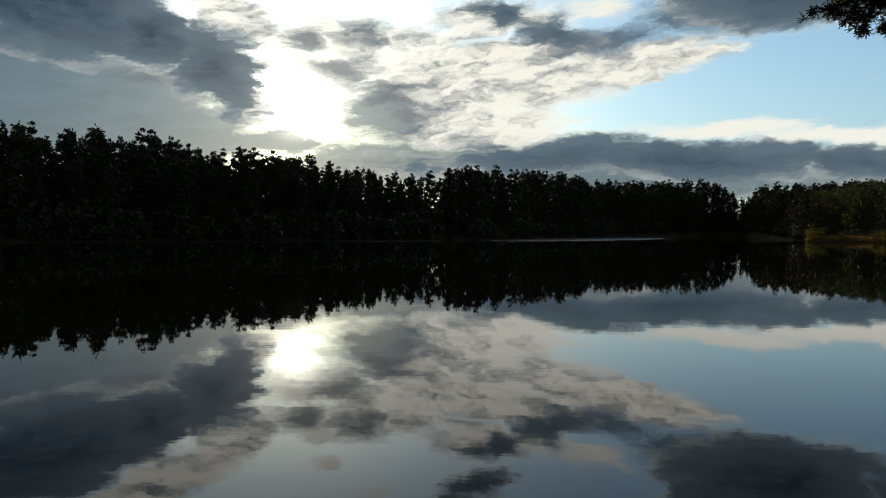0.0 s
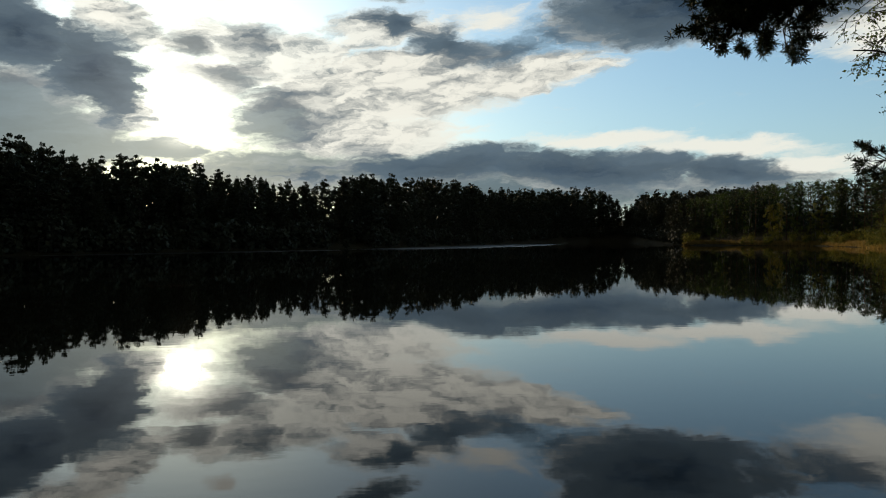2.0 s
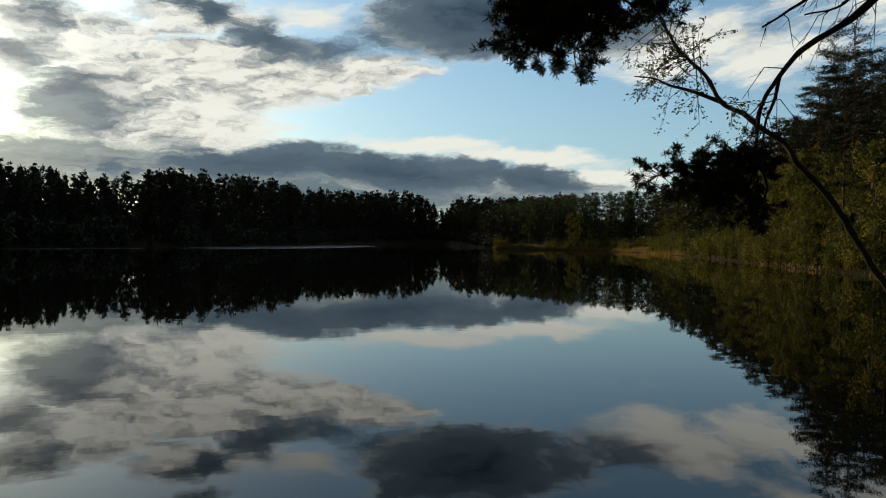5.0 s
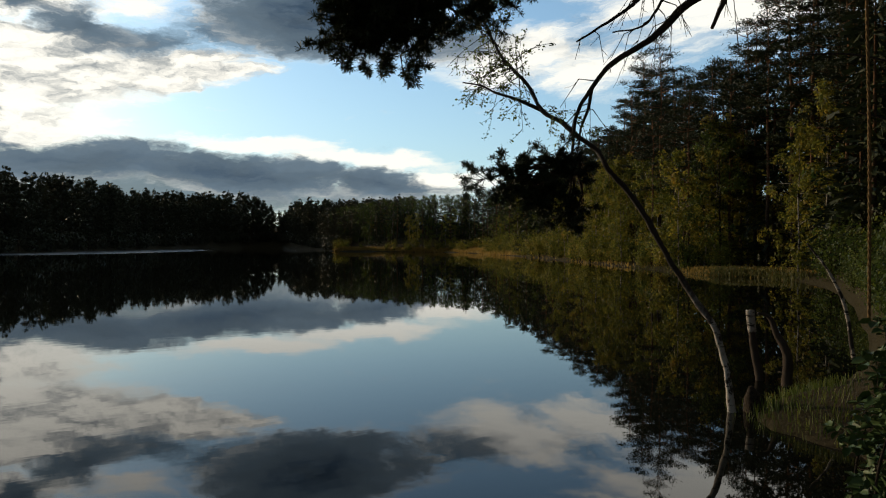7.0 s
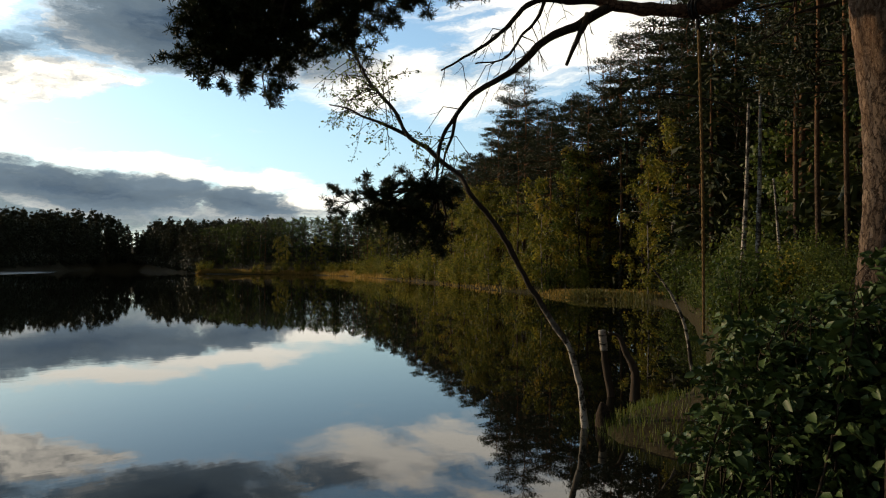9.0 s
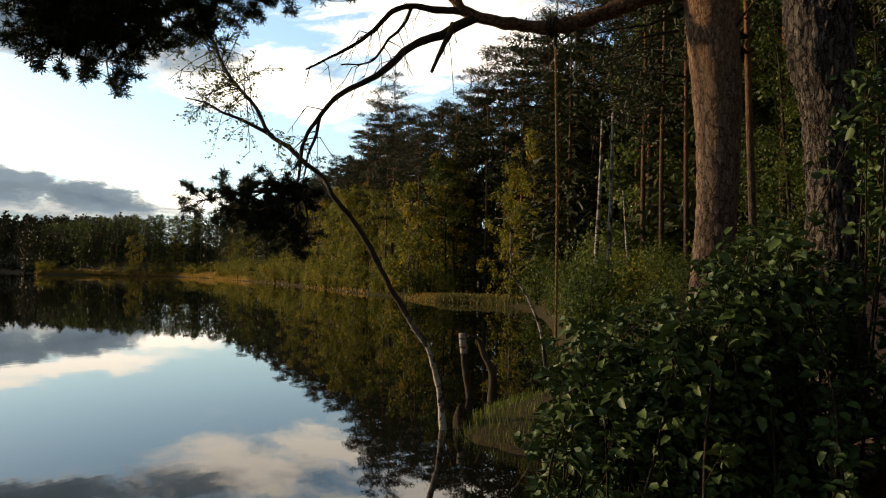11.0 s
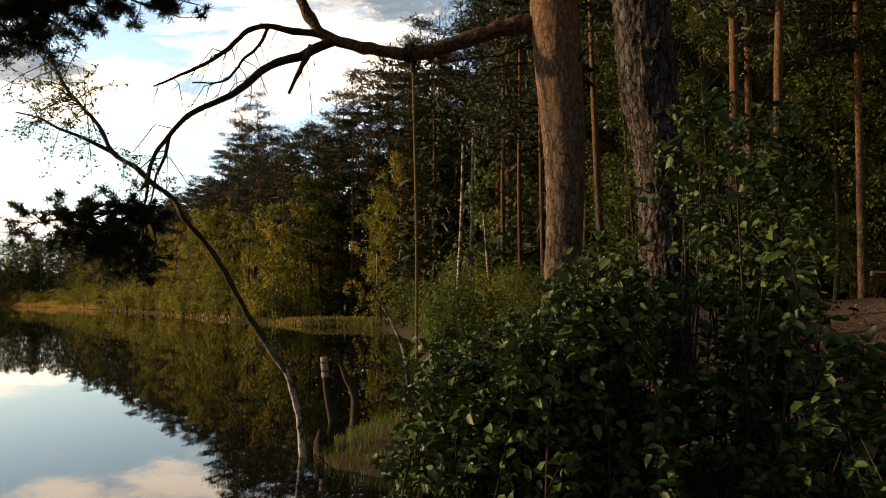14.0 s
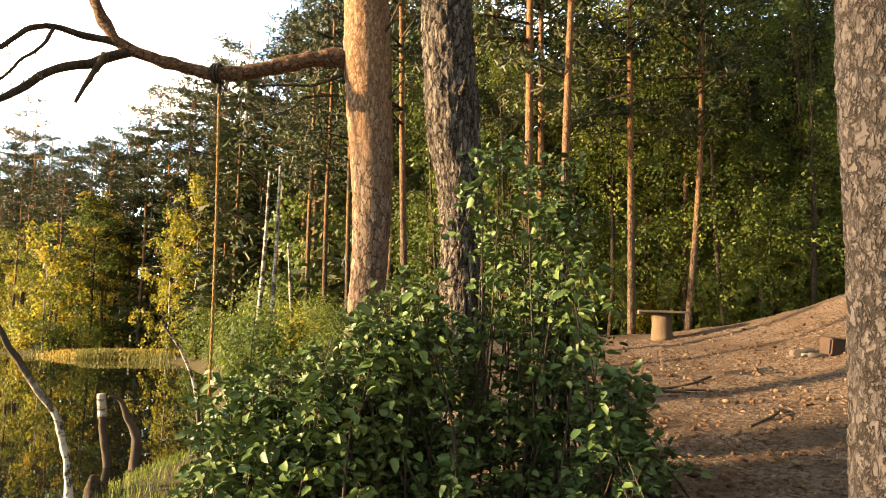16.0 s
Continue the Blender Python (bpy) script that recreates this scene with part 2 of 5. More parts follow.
def bark(name, low, high, plate, scale=(22, 22, 8), depth=0.012, orange=None, scaly=False, glow=(0.31, 0.205, 0.135), heal=0.85):
    """Plated bark: dark furrows between flaky plates that each have their own tone."""
    mat, T = material(name)
    c = T.coords("Object")
    warp = T.vm("ADD", c, T.vm("SCALE", T.vm("SUBTRACT", T.noise(T.mapping(c, scale=(1, 1, 0.6)), 9.0, 4.0, 0.6, True), (0.5, 0.5, 0.5)), scale=0.09))
    n1 = T.noise(T.mapping(warp, scale=scale), 0.5, 3.0, 0.55)
    n2 = T.noise(T.mapping(warp, loc=(7, 3, 1), scale=(scale[0] * 0.6, scale[1] * 0.6, scale[2] * 1.6)), 0.6, 3.0, 0.55)
    furrow = T.smooth(T.m("ABSOLUTE", T.m("SUBTRACT", n1, 0.5)), 0.0, 0.055)
    split_ = T.smooth(T.m("ABSOLUTE", T.m("SUBTRACT", n2, 0.5)), 0.0, 0.035)
    crack = T.m("MULTIPLY", furrow, T.m("MULTIPLY_ADD", split_, 0.6, 0.4))
    own = T.noise(T.mapping(warp, loc=(3, 9, 4), scale=scale), 0.55, 1.0)
    if scaly:
        jag = T.vm("ADD", warp, T.vm("SCALE", T.vm("SUBTRACT", T.noise(c, 42.0, 3.0, 0.6, True), (0.5, 0.5, 0.5)), scale=0.05))
        cell = T.mapping(jag, scale=scaly)
        rim = T.smooth(T.voronoi(cell, 1.0, "DISTANCE_TO_EDGE"), 0.01, 0.13)
        rim = T.m("MAXIMUM", rim, T.m("MULTIPLY", T.smooth(T.noise(T.mapping(c, loc=(5, 2, 8), scale=(1, 1, 0.5)), 17.0, 3.0), 0.46, 0.62), heal))
        crack = T.m("MULTIPLY", rim, T.m("MULTIPLY_ADD", crack, 0.6, 0.4))
        vor = T.node("ShaderNodeTexVoronoi")
        T.put(vor.inputs["Vector"], cell)
        vor.inputs["Scale"].default_value = 1.0
        own = T.split(vor.outputs["Color"])[0]
    fine = T.noise(T.mapping(warp, scale=(1, 1, 0.45)), 70.0, 6.0, 0.7)
    stain = T.noise(T.mapping(c, scale=(1, 1, 0.35)), 4.0, 4.0, 0.6)
    lit = T.m("ADD", T.m("MULTIPLY", own, 0.55), T.m("MULTIPLY_ADD", fine, 0.9, -0.2))
    tone = T.mix(lit, rgb(*high), rgb(*plate))
    tone = T.mix(T.m("MULTIPLY", T.smooth(stain, 0.45, 0.7), 0.6), tone, rgb(*high))
    tone = T.mix(crack, rgb(*low), tone)
    h = T.m("ADD", T.m("MULTIPLY", crack, 0.9), T.m("MULTIPLY", fine, 0.5))
    if orange:
        z = T.split(T.node("ShaderNodeNewGeometry").outputs["Position"])[2]
        flake = T.noise(T.mapping(warp, scale=(1, 1, 0.55)), 26, 6, 0.7)
        warm = T.mix(T.smooth(flake, 0.35, 0.65), rgb(0.13, 0.062, 0.03), rgb(*glow))
        warm = T.mix(T.smooth(stain, 0.5, 0.72), warm, rgb(0.13, 0.085, 0.06))
        warm = T.mix(T.m("MULTIPLY_ADD", crack, 0.7, 0.3), rgb(0.07, 0.035, 0.02), warm)
        f = T.smooth(T.m("ADD", z, T.m("MULTIPLY_ADD", stain, 4.0, -2.0)), orange[0], orange[1])
        tone = T.mix(f, tone, warm)
        h = T.m("ADD", h, T.m("MULTIPLY", flake, 0.6))
    finish(T, tone, 0.9, T.bump(h, 0.9, depth), 0.15)
    return mat


bark_pine = bark("bark_pine", (0.035, 0.022, 0.016), (0.065, 0.044, 0.033), (0.30, 0.22, 0.165), (30, 30, 9), orange=(3.2, 6.0), scaly=(14, 14, 5.5))
bark_dark = bark("bark_dark", (0.008, 0.0065, 0.0055), (0.055, 0.046, 0.041), (0.2, 0.172, 0.152), (30, 30, 6), scaly=(17, 17, 4.5), heal=0.3, depth=0.03)
bark_grey = bark("bark_grey", (0.012, 0.0098, 0.0092), (0.044, 0.039, 0.039), (0.07, 0.063, 0.064), (32, 32, 12), scaly=(24, 24, 9), heal=0.3, depth=0.02)
bark_thin = bark("bark_thin", (0.022, 0.015, 0.011), (0.07, 0.048, 0.035), (0.15, 0.105, 0.075), (16, 16, 6), orange=(3.5, 8.0), scaly=(16, 16, 6), glow=(0.27, 0.15, 0.075))
bark_limb = bark("bark_limb", (0.028, 0.016, 0.011), (0.085, 0.044, 0.028), (0.25, 0.145, 0.09), (22, 22, 22), scaly=(17, 9, 17))
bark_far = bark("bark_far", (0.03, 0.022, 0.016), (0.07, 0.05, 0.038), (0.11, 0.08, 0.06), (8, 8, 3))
bark_twig = bark("bark_twig", (0.016, 0.012, 0.009), (0.035, 0.027, 0.02), (0.07, 0.052, 0.038), (30, 30, 10), depth=0.004)


def birch_bark(name, base):
    mat, T = material(name)
    c = T.coords("Object")
    band = T.noise(T.mapping(c, scale=(5, 5, 26)), 1.0, 4.0, 0.6)
    patch = T.noise(T.mapping(c, scale=(4, 4, 3)), 1.0, 4.0, 0.6)
    dark_f = T.m("MAXIMUM", T.smooth(band, 0.53, 0.6), T.smooth(patch, 0.50, 0.57))
    fine = T.noise(c, 60, 3)
    tone = T.mix(dark_f, T.mix(fine, rgb(*base), rgb(base[0] * 0.7, base[1] * 0.66, base[2] * 0.6)), rgb(0.04, 0.034, 0.03))
    finish(T, tone, 0.7, T.bump(T.m("SUBTRACT", fine, dark_f), 0.5, 0.008), 0.2)
    return mat


def lean_bark():
    """Birch bark, white at the foot, cracked and darkened by painted backlit shade above."""
    mat, T = material("birch_leaning")
    c = T.coords("Object")
    band = T.noise(T.mapping(c, scale=(8, 8, 30)), 1.0, 4.0, 0.6)
    patch = T.noise(T.mapping(c, scale=(9, 9, 6)), 1.0, 4.0, 0.6)
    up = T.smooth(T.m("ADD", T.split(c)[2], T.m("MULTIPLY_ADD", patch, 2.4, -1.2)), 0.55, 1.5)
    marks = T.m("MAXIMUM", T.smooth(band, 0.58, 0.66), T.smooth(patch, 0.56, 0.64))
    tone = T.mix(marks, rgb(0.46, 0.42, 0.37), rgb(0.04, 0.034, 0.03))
    # the upper stem's backlit darkness is put into the colour by height
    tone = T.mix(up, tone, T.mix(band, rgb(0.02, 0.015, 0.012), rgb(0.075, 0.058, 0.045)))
    finish(T, tone, 0.75, T.bump(T.m("SUBTRACT", band, marks), 0.6, 0.008), 0.2)
    return mat


birch_lean = lean_bark()
birch_white = birch_bark("birch_white", (0.42, 0.385, 0.345))

water_mat, T = material("lake_water")
c = T.coords("Object")
cx, cy, cz = T.split(c)
ripple = T.noise(T.mapping(c, rot=(0, 0, radians(20)), scale=(0.8, 2.2, 1)), 1.6, 3.0, 0.5)
swell = T.noise(c, 0.10, 2.0)
gust = T.m("MAXIMUM", T.ball(T.mapping(c, (-20, 127, 0), (0, 0, radians(46)), (38, 9.0, 1), "TEXTURE")), T.ball(T.mapping(c, (48, 226, 0), (0, 0, radians(63)), (110, 22, 1), "TEXTURE")))
gust = T.smooth(T.m("ADD", gust, T.m("MULTIPLY", T.m("SUBTRACT", T.noise(T.mapping(c, rot=(0, 0, radians(40)), scale=(0.03, 0.3, 1)), 1.0, 4.0), 0.5), 0.8)), 0.1, 0.35)
p = T.node("ShaderNodeBsdfPrincipled")
p.inputs["Base Color"].default_value = rgb(0.006, 0.007, 0.005)
p.inputs["IOR"].default_value = 1.33
T.put(p.inputs["Roughness"], T.m("MULTIPLY_ADD", gust, 0.5, 0.008))
T.put(p.inputs["Normal"], T.bump(T.m("ADD", ripple, T.m("MULTIPLY", swell, 2.0)), 0.009, 0.05))
T.t.links.new(p.outputs[0], T.node("ShaderNodeOutputMaterial").inputs[0])

ground_mat, T = material("forest_floor")
c = T.coords("Object")
px, py, pz = T.split(c)
needle = T.noise(c, 17.0, 9.0, 0.78)
clod = T.noise(c, 5.0, 5.0, 0.6)
broad = T.noise(c, 0.7, 4.0, 0.6)
sand = T.mix(clod, rgb(0.10, 0.072, 0.056), rgb(0.22, 0.16, 0.125))
sand = T.mix(T.smooth(needle, 0.44, 0.58), sand, rgb(0.035, 0.024, 0.018))
sand = T.mix(T.m("MULTIPLY", T.smooth(broad, 0.45, 0.65), 0.7), sand, rgb(0.075, 0.052, 0.038))
mossy = T.mix(needle, rgb(0.026, 0.022, 0.012), rgb(0.085, 0.07, 0.034))
# bare, trodden ground round the fire place; moss and grass elsewhere
bare = T.ball(T.mapping(c, (9.5, -5.0, 0), (0, 0, 0), (17, 9, 40), "TEXTURE"))
bare = T.smooth(T.m("ADD", bare, T.m("MULTIPLY", T.m("SUBTRACT", broad, 0.5), 0.5)), 0.05, 0.22)
tone = T.mix(bare, mossy, sand)
h = T.m("ADD", T.m("MULTIPLY", needle, 0.5), T.m("MULTIPLY", clod, 1.2))
char = T.m("ADD", T.ball(T.mapping(c, (12.75, -4.3, 1.4), (0, 0, radians(25)), (0.75, 0.5, 3), "TEXTURE")), T.m("MULTIPLY", T.m("SUBTRACT", needle, 0.5), 0.9))
tone = T.mix(T.smooth(char, 0.25, 0.5), tone, rgb(0.03, 0.028, 0.028))
finish(T, tone, 0.95, T.bump(h, 1.0, 0.06), 0.1)


def plain(name, a, b, scale=8.0, rough=0.85, grain=(1, 1, 1), depth=0.006):
    mat, T = material(name)
    c = T.coords("Object")
    n = T.noise(T.mapping(c, scale=grain), scale, 5.0, 0.65)
    big = T.noise(c, scale * 0.17, 3.0)
    finish(T, T.mix(T.m("MULTIPLY_ADD", big, 0.6, T.m("MULTIPLY_ADD", n, 0.9, -0.3)), rgb(*a), rgb(*b)), rough, T.bump(n, 0.6, depth), 0.2)
    return mat


wood_old = plain("wood_old", (0.045, 0.031, 0.021), (0.15, 0.105, 0.065), 14, 0.85, (1, 1, 0.2))
wood_grey = plain("wood_grey", (0.035, 0.03, 0.025), (0.14, 0.115, 0.092), 12, 0.85, (0.25, 1, 1))
wood_dead = plain("wood_dead", (0.018, 0.013, 0.01), (0.1, 0.076, 0.058), 16, 0.9, (1, 1, 0.25))
rope_mat = plain("rope_fibre", (0.12, 0.075, 0.03), (0.25, 0.16, 0.068), 60, 0.9)
strap_mat = plain("strap_black", (0.01, 0.01, 0.01), (0.03, 0.03, 0.03), 30, 0.7)
stone_mat = plain("stone_sooty", (0.03, 0.025, 0.022), (0.13, 0.105, 0.09), 18, 0.9)
brick_mat = plain("brick_red", (0.022, 0.015, 0.012), (0.075, 0.046, 0.035), 22, 0.9)
ash_mat = plain("ash", (0.05, 0.046, 0.043), (0.28, 0.26, 0.245), 20, 0.95)
litter_mat = foliage("litter", [(0.03, 0.018, 0.012), (0.08, 0.045, 0.028), (0.13, 0.085, 0.055), (0.26, 0.19, 0.135)], 0.05, 0.9, 0.1)


# ---------------------------------------------------------------- mesh helpers
class Geo:
    """Quads gathered as arrays."""

    def __init__(self):
        self.v, self.f, self.n = [], [], 0

    def add(self, v, f):
        v, f = np.asarray(v, float).reshape(-1, 3), np.asarray(f, int).reshape(-1, 4)
        self.v.append(v)
        self.f.append(f + self.n)
        self.n += len(v)
        return self

    def arrays(self):
        return np.concatenate(self.v), np.concatenate(self.f)

    def mesh(self, name, mat, smooth=True):
        v, f = self.arrays()
        me = bpy.data.meshes.new(name)
        me.vertices.add(len(v))
        me.vertices.foreach_set("co", v.ravel())
        me.loops.add(4 * len(f))
        me.loops.foreach_set("vertex_index", f.ravel().astype(np.int32))
        me.polygons.add(len(f))
        me.polygons.foreach_set("loop_start", np.arange(0, 4 * len(f), 4, dtype=np.int32))
        if smooth:
            me.polygons.foreach_set("use_smooth", np.ones(len(f), bool))
        me.update(calc_edges=True)
        me.validate()
        me.materials.append(mat)
        return me

    def tube(self, pts, radii, sides=6, ridged=None):
        """A tapered tube along pts, closed at both ends by small rings."""
        pts = np.asarray(pts, float)
        radii = np.broadcast_to(np.asarray(radii, float), (len(pts),))
        way = np.gradient(pts, axis=0)
        way /= np.linalg.norm(way, axis=1)[:, None] + 1e-9
        ref = np.array([1.0, 0.0, 0.0]) if abs(way[0, 0]) < 0.8 else np.array([0.0, 1.0, 0.0])
        rows = []
        for i in range(len(pts)):
            a = ref - way[i] * (ref @ way[i])
            a /= np.linalg.norm(a) + 1e-9
            ref = a
            b = np.cross(way[i], a)
            ang = np.arange(sides) * 2 * np.pi / sides
            rows.append(pts[i] + radii[i] * (np.cos(ang)[:, None] * a + np.sin(ang)[:, None] * b))
        rows = [pts[0] + (rows[0] - pts[0]) * 0.05, *rows, pts[-1] + (rows[-1] - pts[-1]) * 0.05]
        v = np.concatenate(rows)
        k = np.arange(sides)
        f = [np.stack([i * sides + k, i * sides + (k + 1) % sides, (i + 1) * sides + (k + 1) % sides, (i + 1) * sides + k], 1) for i in range(len(rows) - 1)]
        return self.add(v, np.concatenate(f))

    def blades(self, base, way, length, width, rng, taper=0.35, spin=None):
        """Slim quads from base along way."""
        n = len(base)
        side = np.cross(way, rng.normal(size=(n, 3)) if spin is None else spin)
        side /= np.linalg.norm(side, axis=1)[:, None] + 1e-9
        length, width = np.broadcast_to(length, (n,))[:, None], np.broadcast_to(width, (n,))[:, None]
        a = base - side * width * taper / 2
        b = base + side * width * taper / 2
        c = base + way * length + side * width / 2
        d = base + way * length - side * width / 2
        v = np.stack([a, b, c, d], 1).reshape(-1, 3)
        return self.add(v, np.arange(4 * n).reshape(n, 4))

    def leaves(self, at, size, rng, droop=0.4, fold=0.25, slim=0.62):
        """Folded rhombic leaves, hung at random angles."""
        n = len(at)
        way = rng.normal(size=(n, 3))
        way[:, 2] = way[:, 2] * 0.6 - droop
        way /= np.linalg.norm(way, axis=1)[:, None]
        side = np.cross(way, rng.normal(size=(n, 3)))
        side /= np.linalg.norm(side, axis=1)[:, None] + 1e-9
        nor = np.cross(way, side)
        s = np.broadcast_to(size, (n,))[:, None]
        a, c = at, at + way * s
        m = at + way * s * 0.42 + nor * s * fold * 0.4
        b, d = m + side * s * slim / 2, m - side * s * slim / 2
        v = np.stack([a, b, c, d], 1).reshape(-1, 3)
        return self.add(v, np.arange(4 * n).reshape(n, 4))


def clump_leaves(geo, at, out, size, rng, slim=0.66, wild=0.55):
    """Rhombic leaves on the skin of a clump, most of them facing outwards."""
    n = len(at)
    nor = out / (np.linalg.norm(out, axis=1)[:, None] + 1e-9) + rng.normal(0, wild, (n, 3)) + np.array([0, 0, 0.25])
    nor /= np.linalg.norm(nor, axis=1)[:, None] + 1e-9
    way = np.cross(nor, rng.normal(size=(n, 3)))
    way[:, 2] -= 0.35
    way /= np.linalg.norm(way, axis=1)[:, None] + 1e-9
    side = np.cross(nor, way)
    s = np.broadcast_to(size, (n,))[:, None]
    m = at + way * s * 0.42 - nor * s * 0.08
    v = np.stack([at, m + side * s * slim / 2, at + way * s, m - side * s * slim / 2], 1).reshape(-1, 3)
    return geo.add(v, np.arange(4 * n).reshape(n, 4))


def broad_leaves(geo, at, size, rng, droop=0.2, fold=0.3, wide=0.78):
    """Broad, ovate leaves folded along the midrib: two halves each."""
    n = len(at)
    way = rng.normal(size=(n, 3))
    way[:, 2] = way[:, 2] * 0.5 - droop
    way = way / np.linalg.norm(way, axis=1)[:, None]
    up = np.array([0, 0, 1.0]) + rng.normal(0, 0.55, (n, 3))
    side = np.cross(way, up)
    side /= np.linalg.norm(side, axis=1)[:, None] + 1e-9
    nor = np.cross(side, way)
    s = np.broadcast_to(size, (n,))[:, None]
    rise = nor * s * fold * 0.5
    tip = at + way * s - nor * s * 0.10
    l1, l2 = at + way * s * 0.22 + side * s * wide * 0.42 + rise, at + way * s * 0.68 + side * s * wide * 0.36 + rise * 0.8
    r1, r2 = at + way * s * 0.22 - side * s * wide * 0.42 + rise, at + way * s * 0.68 - side * s * wide * 0.36 + rise * 0.8
    v = np.stack([at, l1, l2, tip, r2, r1], 1).reshape(-1, 3)
    k = np.arange(n)[:, None] * 6
    return geo.add(v, np.concatenate([k + [0, 3, 2, 1], k + [0, 5, 4, 3]]))


def part(name, geo, mat, parent, label="", smooth=True, mesh=None):
    ob = new(name, mesh or geo.mesh(name, mat, smooth))
    ob.parent = parent
    if label:
        ob["label"] = label
    return ob


def root(name, at, label, category, group="", kind="", turn=0.0, size=1.0):
    ob = new(name)
    ob.empty_display_size = 0.1
    ob.matrix_basis = pose(*at, 0, 0, turn) @ Matrix.Scale(size, 4)
    return tagged(ob, label, category, group, kind)


def curve_points(pts, step):
    """A smooth line through pts, as points about step apart."""
    pts = np.asarray(pts, float)
    d = np.concatenate([[0], np.cumsum(np.linalg.norm(np.diff(pts, axis=0), axis=1))])
    n = max(3, int(d[-1] / step) + 1)
    t = np.linspace(0, d[-1], n)
    tang = np.gradient(pts, d, axis=0)
    out = []
    for u in t:
        i = min(np.searchsorted(d, u, side="right") - 1, len(d) - 2)
        h = d[i + 1] - d[i]
        s = (u - d[i]) / h
        out.append((2 * s**3 - 3 * s**2 + 1) * pts[i] + (s**3 - 2 * s**2 + s) * h * tang[i] + (-2 * s**3 + 3 * s**2) * pts[i + 1] + (s**3 - s**2) * h * tang[i + 1])
    return np.array(out), t / d[-1]


# ---------------------------------------------------------------- lie of the land
SHORE = np.array([
    (-70, -12), (-25, -2), (-6, 1.0), (-1, 1.4), (2, 1.6), (5, 1.9), (6.9, 2.3), (7.4, 3.0), (7.65, 4.0), (8.1, 4.5), (9.2, 4.75), (10.9, 4.8), (13, 5.2), (17, 6.9), (22, 9.2), (29, 12.6),
    (36, 16.8), (41, 20.5), (43.5, 24), (43.5, 27.5), (47, 33), (52, 41), (58, 50), (70, 66), (95, 105), (118, 146), (126, 168), (116, 198), (107, 205), (113, 217), (165, 370),
    (185, 440), (160, 430), (112, 360), (58, 270), (15, 180), (-15, 143), (-30, 124), (-48, 103), (-70, 80), (-95, 50), (-112, 10), (-100, -20),
], float)


def shore_distance(x, y):
    """Metres from the waterline: positive on land, negative on the lake."""
    p = np.stack([np.ravel(x), np.ravel(y)], 1).astype(float)
    best, inside = np.full(len(p), 1e9), np.zeros(len(p), bool)
    for a, b in zip(SHORE, np.roll(SHORE, -1, axis=0)):
        d = b - a
        s = np.clip(((p - a) @ d) / (d @ d), 0, 1)
        best = np.minimum(best, np.linalg.norm(p - a - s[:, None] * d, axis=1))
        cross = (a[1] > p[:, 1]) != (b[1] > p[:, 1])
        inside ^= cross & (p[:, 0] < (b[0] - a[0]) * (p[:, 1] - a[1]) / (b[1] - a[1] + 1e-12) + a[0])
    return np.where(inside, -best, best).reshape(np.shape(x))


def bumps(x, y, f, seed=0.0):
    return np.array([noise.noise((a * f + seed, b * f - seed, seed)) for a, b in zip(np.ravel(x), np.ravel(y))]).reshape(np.shape(x))


def height(x, y):
    """Height of the ground over the lake."""
    x, y = np.asarray(x, float), np.asarray(y, float)
    s = shore_distance(x, y)
    bank = 0.28 * (1 - np.exp(-np.maximum(s, 0) / 0.5)) + 0.012 * np.minimum(np.maximum(s, 0), 60)
    across = 0.21 * np.clip(s, 0, 46) * (np.hypot(x, y) > 95)
    r = np.hypot(x, y)
    near = np.exp(-((np.maximum(r - 24, 0) / 22) ** 2))
    k = np.minimum(1.0, 19.5 / np.maximum(r, 0.1))
    u, v = np.maximum(x * k, -2), np.clip(-y * k, 0, 9)
    slope = (0.40 + 0.0283 * u + 0.0024 * u * u + 0.0025 * v**3) * np.clip(s / 2.5, 0, 1)
    land = np.maximum(bank + across, near * slope)
    far = np.clip((np.hypot(x, y) - 260) / 900, 0, 1) * 18 * (s > 0)
    rough = 0.05 * bumps(x, y, 1.3) + 0.03 * bumps(x, y, 3.7, 5.0)
    return np.where(s > 0, land + far + rough * np.clip(s / 0.6, 0, 1), np.maximum(-0.05 + 0.22 * s, -2.5))


def z_at(x, y):
    return float(height(np.array([x]), np.array([y]))[0])


na, rings = 420, np.concatenate([[0.0], np.geomspace(0.4, 60, 120), np.geomspace(63, 4200, 46)])
aa = np.arange(na) * 2 * np.pi / na
gx, gy = rings[:, None] * np.sin(aa), rings[:, None] * np.cos(aa)
gz = height(gx, gy)
k = np.arange(na)
quads = [np.stack([i * na + k, i * na + (k + 1) % na, (i + 1) * na + (k + 1) % na, (i + 1) * na + k], 1)[:, ::-1] for i in range(len(rings) - 1)]
g = Geo().add(np.stack([gx, gy, gz], -1), np.concatenate(quads))
ground = tagged(new("ground", g.mesh("ground", ground_mat)), "trodden sandy forest floor with brown needles beside the lake", "ground", kind="structure")

g = Geo().add([(-900, -900, 0), (900, -900, 0), (900, 900, 0), (-900, 900, 0)], [(0, 1, 2, 3)])
water = tagged(new("water", g.mesh("water", water_mat)), "still dark lake mirroring the cloudy evening sky", "lake", kind="structure")


# ---------------------------------------------------------------- kinds of tree
def unit(v):
    return v / (np.linalg.norm(v, axis=-1, keepdims=True) + 1e-9)


